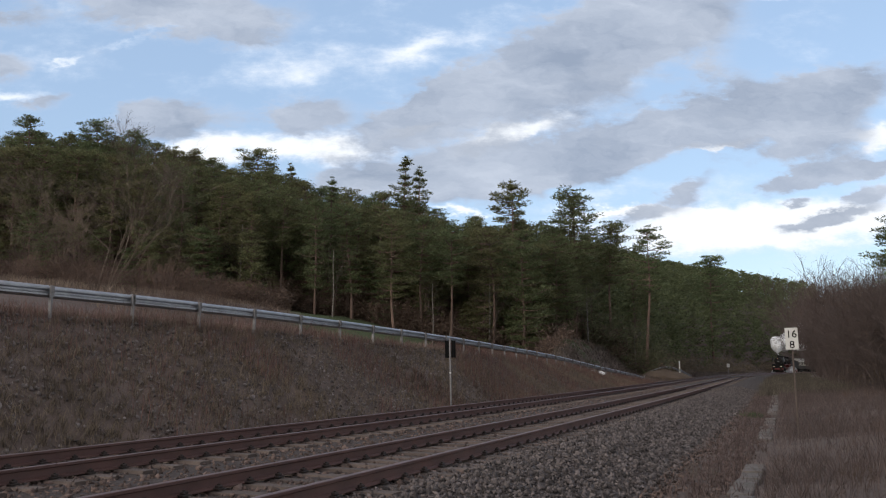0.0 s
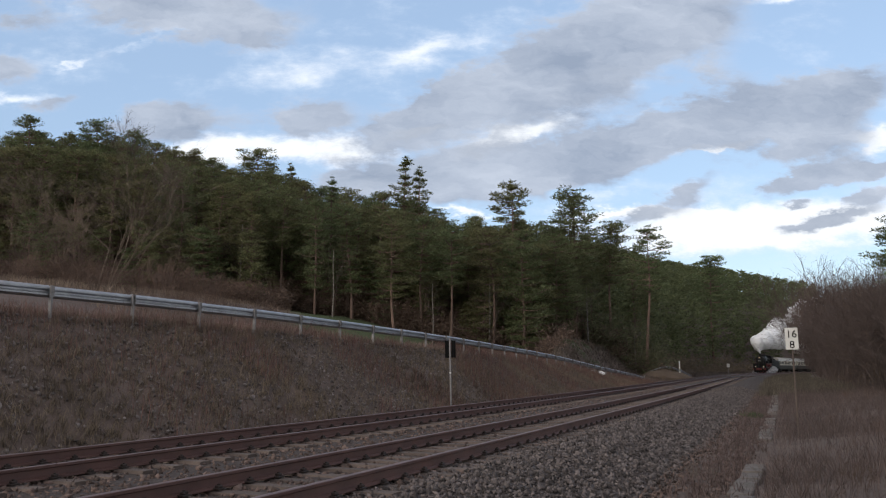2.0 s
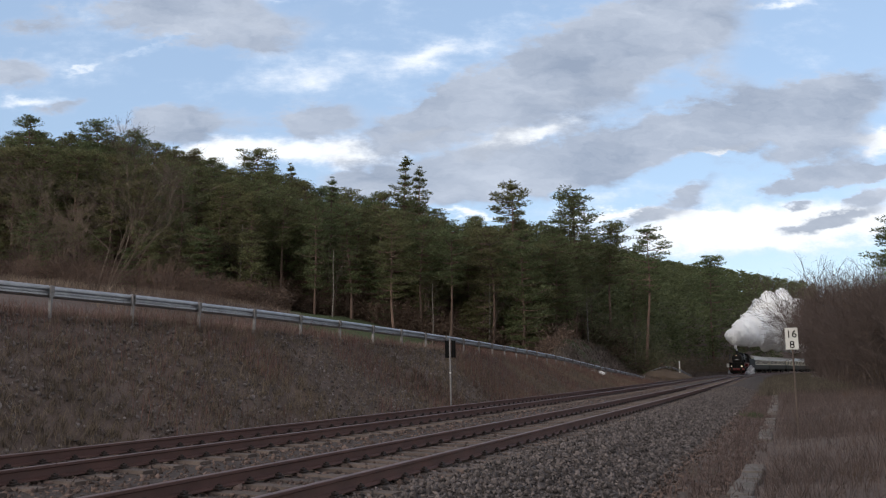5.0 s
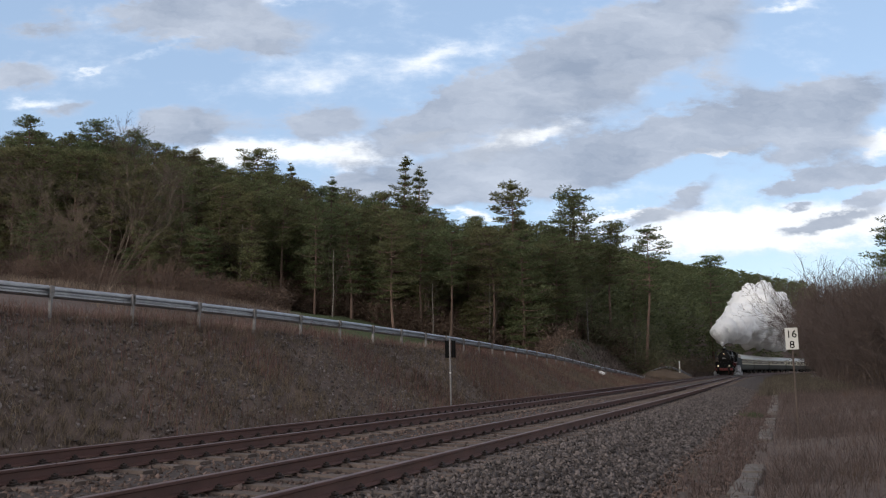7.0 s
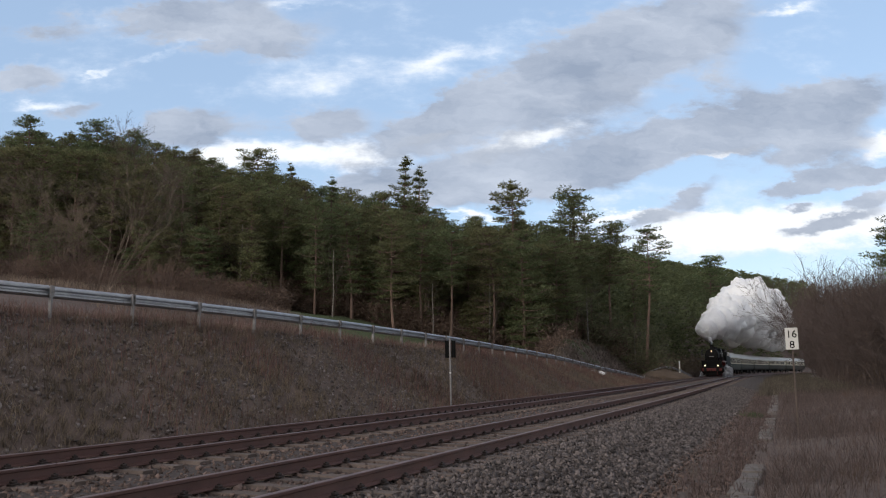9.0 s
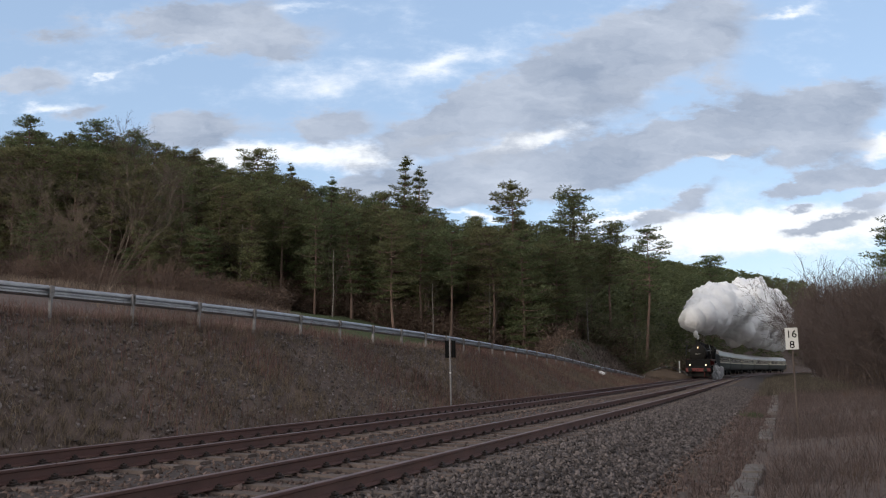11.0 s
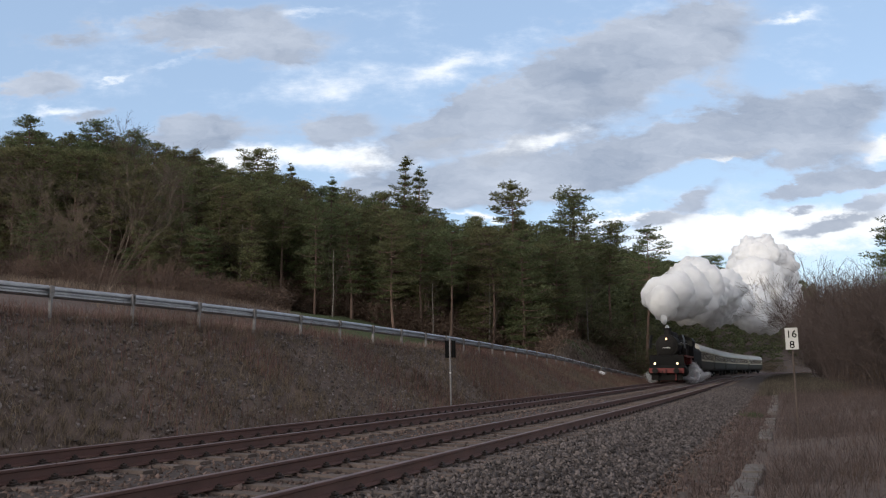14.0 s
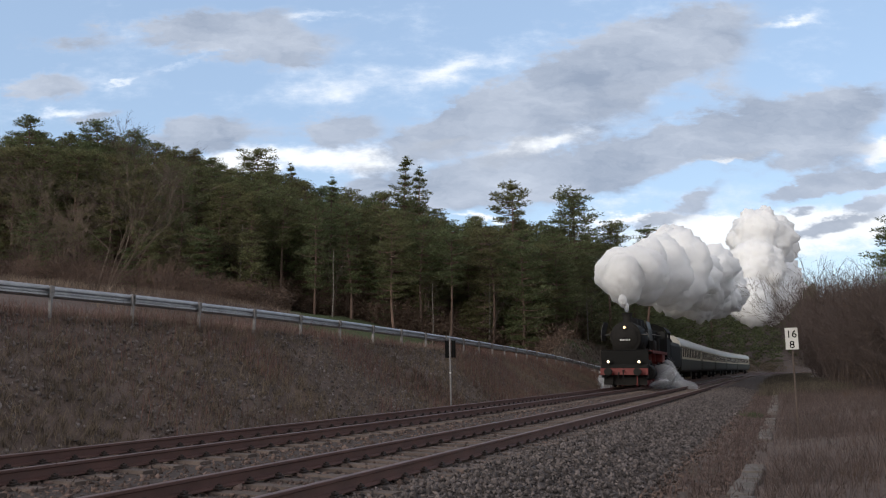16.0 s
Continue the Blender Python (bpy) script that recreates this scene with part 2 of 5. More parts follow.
def wobble(x, y):
    return 0.5 * np.sin(x * 0.9 + 1.3 * np.sin(y * 0.37)) + 0.5 * np.sin(y * 1.1 + 1.7 * np.sin(x * 0.43)) + 0.35 * np.sin(x * 2.7 + y * 1.9) + 0.3 * np.sin(y * 3.3 - x * 2.1)


def land(x, y):
    """Height of the ground."""
    x, y = np.asarray(x, float), np.asarray(y, float)
    s, n = to_track(x, y)
    d = np.clip(y, 1.0, 420.0)
    a = np.clip(x / np.maximum(y, 1.0), -0.65, 0.6)
    foot, crest = np.interp(a, AZ, FOOT), np.interp(a, AZ, CREST)
    hill = 1.2 + foot * np.minimum(d, 100)
    hill = np.where(d > 100, np.maximum(hill, 1.2 + d * crest - 14.5), hill)
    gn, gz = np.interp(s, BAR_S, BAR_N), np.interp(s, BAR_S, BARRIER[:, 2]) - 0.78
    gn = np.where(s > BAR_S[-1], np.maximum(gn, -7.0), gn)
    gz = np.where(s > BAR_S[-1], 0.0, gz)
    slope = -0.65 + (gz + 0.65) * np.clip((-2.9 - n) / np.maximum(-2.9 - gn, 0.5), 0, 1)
    beyond = gz + (np.maximum(hill, -0.3) - gz) * smooth01((gn - 5.0 - n) / np.clip(0.36 * d, 8, 27))
    # grassy bank behind the far end of the barrier
    top = 1.2 + d * np.interp(a, (0.05, 0.1, 0.159, 0.213, 0.245), (0.046, 0.04, 0.03, 0.015, 0.0))
    near = smooth01((a - 0.11) / 0.035) * smooth01((0.255 - a) / 0.02) * smooth01((d - 66) / 12)
    beyond = np.maximum(beyond, gz + (top - gz) * near * smooth01((gn - 1.0 - n) / 5.5))
    left = np.where(n > gn, slope, beyond)
    right = -0.58 + 0.25 * smooth01((n - 8.8) / 3.0) + 0.5 * smooth01((n - 14) / 25)
    z = np.where(n > -2.9, np.where(n > 7.4, right, -0.65), left)
    rough = np.where((n > -2.9) & (n < 8.6), 0.0, np.where((n < gn) & (n > gn - 6), 0.0, 0.06))
    return z + rough * wobble(x, y)

# ---------------------------------------------------------------- ground


def ground_material():
    m = mat("winter_ground", (0.145, 0.104, 0.087), (0.06, 0.044, 0.038), 0.95, 0, 0.9, 1.0, 14)
    n, ln = m.node_tree.nodes, m.node_tree.links.new
    b = n["Principled BSDF"]
    old = b.inputs["Base Color"].links[0].from_socket
    at = n.new("ShaderNodeAttribute")
    at.attribute_name = "meadow"
    mx = n.new("ShaderNodeMix")
    mx.data_type = "RGBA"
    ln(at.outputs["Fac"], mx.inputs["Factor"])
    ln(old, mx.inputs["A"])
    mx.inputs["B"].default_value = (0.06, 0.085, 0.034, 1)
    ln(mx.outputs["Result"], b.inputs["Base Color"])
    return m


def build_ground():
    def axis(near0, near1, step, far):
        mid = list(np.arange(near0, near1, step))
        out, d = [], step
        while near0 - sum(out) > -far:
            d *= 1.25
            out.append(d)
        lo = list(near0 - np.cumsum(out))[::-1]
        out, d = [], step
        while near1 + sum(out) < far:
            d *= 1.25
            out.append(d)
        return np.array(lo + mid + list(near1 + np.cumsum(out)))
    xs, ys = axis(-42, 48, 0.8, 3200), axis(-6, 132, 1.0, 3200)
    gx, gy = np.meshgrid(xs, ys, indexing="ij")
    gz = land(gx, gy)
    v = np.stack([gx, gy, gz], -1).reshape(-1, 3)
    i = np.arange(gx.size).reshape(gx.shape)
    quads = np.stack([i[:-1, :-1], i[1:, :-1], i[1:, 1:], i[:-1, 1:]], -1).reshape(-1, 4)
    me = raw_mesh("ground", v, quads, ground_material())
    a = v[:, 0] / np.maximum(v[:, 1], 1)
    s, n = to_track(v[:, 0], v[:, 1])
    gn = np.interp(s, BAR_S, BAR_N)
    green = smooth01((a + 0.2) / 0.05) * smooth01((0.06 - a) / 0.05) * smooth01((v[:, 1] - 64) / 6) * smooth01((100 - v[:, 1]) / 5)
    green = np.maximum(green, 0.45 * smooth01((a - 0.1) / 0.05) * smooth01((0.25 - a) / 0.05) * smooth01((v[:, 1] - 80) / 10) * smooth01((124 - v[:, 1]) / 10))
    green = green * (n < gn - 5.5)
    me.attributes.new("meadow", "FLOAT", "POINT").data.foreach_set("value", green.astype(np.float32))
    me.shade_smooth()
    tagged(new("ground", me), "brown winter ground with a strip of green meadow", "ground", kind="structure")


build_ground()


def places(s0, s1, step, n, z):
    out = []
    for s in np.arange(s0, s1 + step / 2, step):
        x, y, h = along(s, n)
        out.append((float(x), float(y), z, float(h)))
    return out


part("ballast_bed", Shape().sweep([(-3.0, -0.72), (-2.1, -0.24), (-1.0, -0.215), (1.0, -0.215), (2.0, -0.25), (3.0, -0.215), (5.1, -0.215), (6.2, -0.235), (7.7, -0.62), (7.7, -0.9), (-3.0, -0.9)],
     places(-60, 440, 2, 0, 0)), BALLAST_BED)
tagged(bpy.data.objects["ballast_bed"], "bed of packed track ballast under both tracks", "ballast bed", kind="structure")
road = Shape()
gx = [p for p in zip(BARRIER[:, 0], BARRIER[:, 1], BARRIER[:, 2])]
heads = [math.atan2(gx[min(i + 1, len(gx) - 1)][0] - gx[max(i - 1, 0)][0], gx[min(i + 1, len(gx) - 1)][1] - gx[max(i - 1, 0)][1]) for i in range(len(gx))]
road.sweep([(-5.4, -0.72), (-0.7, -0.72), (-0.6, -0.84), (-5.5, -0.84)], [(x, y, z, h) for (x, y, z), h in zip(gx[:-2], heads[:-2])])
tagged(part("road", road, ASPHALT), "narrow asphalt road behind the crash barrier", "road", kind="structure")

# ---------------------------------------------------------------- track
RAIL_PROFILE = [(-0.075, -0.172), (-0.075, -0.16), (-0.012, -0.14), (-0.009, -0.05), (-0.036, -0.036), (-0.036, -0.006), (-0.026, 0.0), (0.026, 0.0), (0.036, -0.006), (0.036, -0.036), (0.009, -0.05),
                (0.012, -0.14), (0.075, -0.16), (0.075, -0.172)]


def sleeper_mesh():
    s = Shape()
    s.extrude([(-0.15, -0.42), (-0.15, -0.24), (-0.11, -0.18), (0.11, -0.18), (0.15, -0.24), (0.15, -0.42)], -1.3, 1.3)
    # laid across: x is along the track before the turn
    s.v = [(y, x, z - 0.025 * math.exp(-(y / 0.35) ** 2)) for x, y, z in s.v]
    return s.mesh("sleeper", SLEEPER)


def clip_mesh():
    s = Shape()
    for side in (-1, 1):
        s.box(side * 0.1, 0, -0.158, 0.08, 0.13, 0.022, 0.004)
        s.rod((side * 0.1, 0, -0.15), (side * 0.1, 0, -0.1), 0.016, seg=6)
        s.box(side * 0.1, 0, -0.13, 0.055, 0.085, 0.03, 0.008)
    return s.mesh("rail_clip", CLIP)


SLEEPER_ME, CLIP_ME = sleeper_mesh(), clip_mesh()


def build_track(n0, label, clips_to):
    track = thing("track", label, "railway track", "railway tracks", "structure")
    for side in (-0.7525, 0.7525):
        rail = part("rail", Shape().sweep(RAIL_PROFILE, places(-40, 430, 1.5, n0 + side, 0)), RAIL_STEEL, track, "rust-brown steel rail with a worn running surface", True)
        rail.data.materials.append(RAIL_TOP)
        for p in rail.data.polygons:
            if p.normal.z > 0.6 and p.center.z > -0.02:
                p.material_index = 1
    verts, quads = [], []
    for k, s in enumerate(np.arange(-4.0, 300.0, 0.6)):
        x, y, h = along(s, n0)
        m = pose(float(x), float(y), random.uniform(-0.012, 0.006), 0, 0, -math.degrees(h) + random.uniform(-0.8, 0.8))
        if k < 180:
            sl = new("sleeper", SLEEPER_ME)
            sl.parent, sl.matrix_basis = track, m
            if k < clips_to:
                for side in (-0.7525, 0.7525):
                    c = new("rail_clip", CLIP_ME)
                    c.parent, c.matrix_basis = track, m @ pose(side, 0, 0)
        else:
            o = len(verts)
            verts += [tuple(m @ q.co) for q in SLEEPER_ME.vertices]
            quads += [tuple(o + i for i in p.vertices) for p in SLEEPER_ME.polygons]
    far = bpy.data.meshes.new("distant_sleepers")
    far.from_pydata(verts, [], quads)
    far.materials.append(SLEEPER)
    tagged(part("distant_sleepers", far, SLEEPER, track), kind="stuff")


build_track(0.0, "far railway track with rusty rails on concrete sleepers", 110)
build_track(GAP, "near railway track with rusty rails on concrete sleepers", 110)

# ---------------------------------------------------------------- loose stones, grass


def stone_field(name, label, material, xy, z, size, rng):
    """Angular broken stones as squashed, twisted octahedra with cut corners."""
    k = len(xy)
    base = np.array([(1, 0, 0), (-1, 0, 0), (0, 1, 0), (0, -1, 0), (0, 0, 1), (0, 0, -1)], float)
    tri = np.array([(0, 2, 4), (2, 1, 4), (1, 3, 4), (3, 0, 4), (2, 0, 5), (1, 2, 5), (3, 1, 5), (0, 3, 5)])
    p = base[None] + rng.normal(0, 0.33, (k, 6, 3))
    p *= (size * rng.uniform(0.55, 1.35, k))[:, None, None] * rng.uniform(0.55, 1.2, (k, 1, 3))
    ang = rng.uniform(0, math.tau, k)
    tilt = rng.uniform(-0.9, 0.9, k)
    c, s = np.cos(tilt)[:, None], np.sin(tilt)[:, None]
    x, zz = p[..., 0] * c - p[..., 2] * s, p[..., 0] * s + p[..., 2] * c
    y = p[..., 1]
    c, s = np.cos(ang)[:, None], np.sin(ang)[:, None]
    v = np.stack([x * c - y * s + xy[:, None, 0], x * s + y * c + xy[:, None, 1], zz + z[:, None]], -1)
    t = (tri[None] + (np.arange(k) * 6)[:, None, None]).reshape(-1, 3)
    return tagged(new(name, raw_mesh(name, v.reshape(-1, 3), t, material)), label, "gravel", kind="stuff")


def on_track(rng, k, s0, s1, n0, n1, power=1.6):
    s = s0 + (s1 - s0) * rng.random(k) ** power
    n = rng.uniform(n0, n1, k)
    x, y, _ = along(s, n)
    return np.stack([x, y], -1), s, n


def bed_z(n):
    return np.interp(n, (-3.0, -2.1, -1, 1, 2, 3, 5.1, 6.2, 7.7), (-0.72, -0.24, -0.215, -0.215, -0.25, -0.215, -0.215, -0.235, -0.62))


rng = np.random.default_rng(4)
xy, s, n = on_track(rng, 48000, 1, 75, 4.9, 7.75, 1.8)
stone_field("ballast_shoulder_stones", "grey broken ballast stones on the shoulder beside the near track", BALLAST_GREY, xy, bed_z(n) + rng.uniform(-0.012, 0.025, len(n)), 0.036, rng)
xy, s, n = on_track(rng, 9000, 5, 70, 7.4, 8.7, 1.9)
stone_field("path_gravel", "brown gravel spilt beside the duct slabs", BALLAST_BROWN, xy, land(xy[:, 0], xy[:, 1]) + rng.uniform(-0.01, 0.03, len(n)) + 0.03 * (n < 7.8), 0.026, rng)
xy, s, n = on_track(rng, 48000, 5, 70, -2.9, 5.3, 2.2)
stone_field("ballast_stones", "rust-brown broken ballast stones between the rails", BALLAST_BROWN, xy, bed_z(n) + rng.uniform(-0.03, 0.015, len(n)), 0.037, rng)


def blade_field(name, label, material, xy, h, w, lean, rng, category="grass"):
    """Bent, tapered stalks, three triangles each."""
    k = len(xy)
    z = land(xy[:, 0], xy[:, 1]) - 0.03
    a, b = rng.uniform(0, math.tau, k), rng.uniform(0, math.tau, k)
    side = np.stack([np.cos(a), np.sin(a), np.zeros(k)], -1) * (w * rng.uniform(0.6, 1.4, k))[:, None]
    h = h * rng.uniform(0.45, 1.25, k)
    bend = np.stack([np.cos(b), np.sin(b), np.zeros(k)], -1) * (h * lean * rng.uniform(0.1, 1.2, k))[:, None]
    root = np.stack([xy[:, 0], xy[:, 1], z], -1)
    up = np.zeros((k, 3))
    up[:, 2] = h
    mid, tip = root + 0.55 * up + 0.35 * bend, root + up + bend
    v = np.stack([root - side, root + side, mid + 0.75 * side, mid - 0.75 * side, tip], 1).reshape(-1, 3)
    t = np.array([(0, 1, 2), (0, 2, 3), (3, 2, 4)])
    t = (t[None] + (np.arange(k) * 5)[:, None, None]).reshape(-1, 3)
    return tagged(new(name, raw_mesh(name, v, t, material)), label, category, kind="stuff")


def clumped(xy, rng, size):
    """Draws points together into tufts."""
    xy = xy + rng.normal(0, 0.12 * size, xy.shape)
    cell = np.floor(xy / size)
    jitter = np.stack([np.sin(cell @ k) * 43758.5453 % 1.0 for k in ((12.9898, 78.233), (39.346, 11.135))], -1)
    return xy + ((cell + jitter) * size - xy) * rng.uniform(0, 0.8, (len(xy), 1))


xy, s, n = on_track(rng, 150000, 4, 75, 9.0, 19, 1.5)
keep = (np.hypot(xy[:, 0], xy[:, 1]) > 2.6) & (rng.random(len(s)) < np.clip(0.62 + 0.5 * wobble(xy[:, 0] * 0.8, xy[:, 1] * 0.8), 0.15, 1))
blade_field("dry_grass", "tall dry brown grass beside the line", GRASS_DRY, clumped(xy[keep], rng, 0.3), 0.4, 0.0045, 0.95, rng)
xy, s, n = on_track(rng, 9000, 5, 60, 7.8, 8.75, 1.5)
blade_field("path_edge_grass", "sparse dry grass along the edge of the concrete slabs", GRASS_DRY, clumped(xy, rng, 0.5), 0.2, 0.006, 0.7, rng)
x0, y0, _ = along(37.5, 8.1)
xy = np.stack([x0 + rng.normal(0, 0.16, 320), y0 + rng.normal(0, 0.4, 320)], -1)
blade_field("green_tuft", "small green tuft of grass between the slabs", GRASS_GREEN, xy, 0.2, 0.01, 0.8, rng)

s = 3 + 105 * rng.random(225000) ** 1.35
gn = np.interp(s, BAR_S, BAR_N)
n = -2.7 + (gn - 1.2 + 2.7) * rng.random(len(s))
x, y, _ = along(s, n)
xy = np.stack([x, y], -1)
dens = np.clip(0.55 + 0.45 * wobble(x * 0.55, y * 0.55), 0.35, 1)
keep = rng.random(len(s)) < dens
blade_field("slope_weeds", "dry brown weeds and stalks covering the cutting slope", GRASS_SLOPE, clumped(xy[keep], rng, 0.35), 0.27, 0.0065, 0.8, rng, "weeds")
keep = (rng.random(len(s)) < np.where(s > 24, 0.16, 0.07)) & (wobble(x * 0.4, y * 0.4) > -0.25)
blade_field("tall_slope_weeds", "tall reddish dry stalks standing on the cutting slope", GRASS_RED, xy[keep], 0.6, 0.006, 0.35, rng, "weeds")
edge = (rng.random(len(s)) < 0.12)
ex, ey, _ = along(s[edge], gn[edge] + rng.uniform(-1.5, 0.1, edge.sum()))
blade_field("barrier_weeds", "dry weeds growing under the crash barrier", GRASS_SLOPE, np.stack([ex, ey], -1), 0.42, 0.007, 0.6, rng, "weeds")
lying = rng.random(len(s)) < 0.2
blade_field("slope_thatch", "flattened pale dead stalks lying over the cutting slope", GRASS_SLOPE, xy[lying], 0.1, 0.0065, 3.2, rng, "weeds")
keep = (rng.random(len(s)) < 0.15 * np.clip(0.8 + 0.6 * wobble(x * 0.6 + 3, y * 0.6), 0.2, 1)) & (s < 62)
z = land(x[keep], y[keep]) + rng.uniform(-0.02, 0.05, keep.sum())
stone_field("slope_stones", "grey stones scattered over the cutting slope", ROCK, xy[keep], z, 0.05, rng)
xy, s, n = on_track(rng, 26000, 62, 210, 7.9, 13.5, 1.2)
blade_field("far_dry_grass", "dry brown grass beside the line towards the bend", GRASS_DRY, clumped(xy, rng, 0.8), 0.6, 0.016, 0.7, rng)
xy, s, n = on_track(rng, 16000, 90, 240, -9, -3.2, 1.2)
blade_field("far_verge_grass", "dry brown grass on the far side of the line", GRASS_DRY, clumped(xy, rng, 0.8), 0.5, 0.016, 0.7, rng)
# meadow and verge behind the barrier
d = 40 + 62 * rng.random(42000)
a = rng.uniform(-0.6, 0.27, len(d))
xy = np.stack([a * d, d], -1)
s, n = to_track(xy[:, 0], xy[:, 1])
back = n < np.interp(s, BAR_S, BAR_N) - 5.6
bank = (a > 0.1) & (d > 78) & (rng.random(len(d)) < 0.4)
is_green = bank | (a > -0.18) & (a < 0.03) & (d < 98) & (d > 66)
blade_field("meadow_grass", "short green meadow grass below the wood", GRASS_GREEN, xy[back & is_green], 0.16, 0.012, 0.6, rng)
blade_field("verge_grass", "dry brown grass on the bank below the wood", GRASS_SLOPE, xy[back & ~is_green], 0.5, 0.014, 0.6, rng)

d = rng.uniform(78, 128, 30000)
a = rng.uniform(0.09, 0.26, len(d))
s, n = to_track(a * d, d)
back = n < np.interp(s, BAR_S, BAR_N) - 1.5
xy = np.stack([a * d, d], -1)[back]
mossy = wobble(xy[:, 0] * 0.3, xy[:, 1] * 0.3) > 0.25
blade_field("bank_grass", "rough brown grass on the bank behind the crash barrier", GRASS_DRY, clumped(xy[~mossy], rng, 0.6), 0.55, 0.022, 0.8, rng)
blade_field("green_bank_grass", "patches of greener grass on the bank behind the crash barrier", GRASS_GREEN, clumped(xy[mossy], rng, 0.6), 0.3, 0.022, 0.8, rng)

# concrete slabs of the cable duct
duct = thing("cable_duct", "row of weathered grey concrete duct slabs, some overgrown", "cable duct", kind="structure")
slab_shapes = [Shape().box(0, 0, 0, 0.33, 0.96, 0.1, 0.015).mesh("slab", SLAB) for _ in range(2)]
s = 4.0
while s < 80:
    x, y, h = along(s, 8.74)
    if not (20.6 < s < 26.6 or 36.0 < s < 39.0 or s > 46 and int(s) % 3 == 0):
        part("slab", slab_shapes[int(s) % 2], SLAB, duct, at=pose(float(x) + random.uniform(-0.03, 0.03), float(y), -0.56 + random.uniform(-0.025, 0.02), random.uniform(-1.5, 1.5), random.uniform(-3, 3), -math.degrees(h) + random.uniform(-2, 2)))
    s += 1.0

# ---------------------------------------------------------------- crash barrier
W_PROFILE = [(0.0, 0.0), (0.045, -0.03), (0.08, -0.06), (0.08, -0.1), (0.02, -0.135), (0.02, -0.175), (0.08, -0.21), (0.08, -0.25), (0.045, -0.28), (0.0, -0.31), (-0.006, -0.31),
             (0.035, -0.278), (0.068, -0.245), (0.068, -0.213), (0.01, -0.18), (0.01, -0.13), (0.068, -0.097), (0.068, -0.065), (0.035, -0.032), (-0.006, 0.0)]


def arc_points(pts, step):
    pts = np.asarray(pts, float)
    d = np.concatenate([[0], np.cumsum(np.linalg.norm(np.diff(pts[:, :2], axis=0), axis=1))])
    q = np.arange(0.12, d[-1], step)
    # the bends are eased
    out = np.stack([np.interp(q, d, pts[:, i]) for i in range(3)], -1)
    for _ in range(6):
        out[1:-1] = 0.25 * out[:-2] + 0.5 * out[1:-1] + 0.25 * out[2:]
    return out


def barrier(pts, label, step=2.67, posts=True):
    fence = thing("crash_barrier", label, "guard rail", kind="structure")
    p = arc_points(pts, step)
    hd = [math.atan2(*(p[min(i + 1, len(p) - 1)] - p[max(i - 1, 0)])[:2]) for i in range(len(p))]
    post = Shape().box(0, 0, -0.57, 0.1, 0.055, 1.1, 0.008).box(0.02, 0, -0.15, 0.06, 0.12, 0.3, 0.01).rod((0.06, 0, -0.155), (0.11, 0, -0.155), 0.018, seg=6).mesh("post", ZINC_POST)
    for i in range(len(p)):
        if posts:
            part("post", post, ZINC_POST, fence, at=pose(*p[i], random.uniform(-1.2, 1.2), 0, -math.degrees(hd[i])))
        if i < len(p) - 1:
            e = 0.012 * (i % 2)
            part("beam", Shape().sweep([(nn + 0.05 - 0.16, zz + e) for nn, zz in W_PROFILE], [(*p[i], hd[i]), (*p[i + 1], hd[i + 1])]), ZINC, fence)
    return fence


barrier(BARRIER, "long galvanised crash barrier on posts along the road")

# ---------------------------------------------------------------- trees and bushes


def spray(rng, centres, radius, count, length, width, flat=0.32):
    """Needle sprays: small slim triangles scattered round each centre."""
    k = len(centres)
    c = np.repeat(centres, count, 0)
    r = np.repeat(radius, count)
    off = rng.normal(0, 1, (k * count, 3))
    off /= np.linalg.norm(off, axis=1, keepdims=True)
    off[:, 2] *= flat
    p = c + off * (r * rng.uniform(0.2, 1, k * count) ** 0.6)[:, None]
    d = off + rng.normal(0, 0.5, off.shape)
    d[:, 2] = 0.45 * d[:, 2] + 0.3
    d /= np.linalg.norm(d, axis=1, keepdims=True)
    sd = np.cross(d, rng.normal(0, 1, d.shape))
    sd /= np.linalg.norm(sd, axis=1, keepdims=True) + 1e-6
    ln = (length * rng.uniform(0.6, 1.3, k * count))[:, None]
    v = np.stack([p - sd * width, p + sd * width, p + d * ln], 1).reshape(-1, 3)
    return v, np.arange(len(v)).reshape(-1, 3)


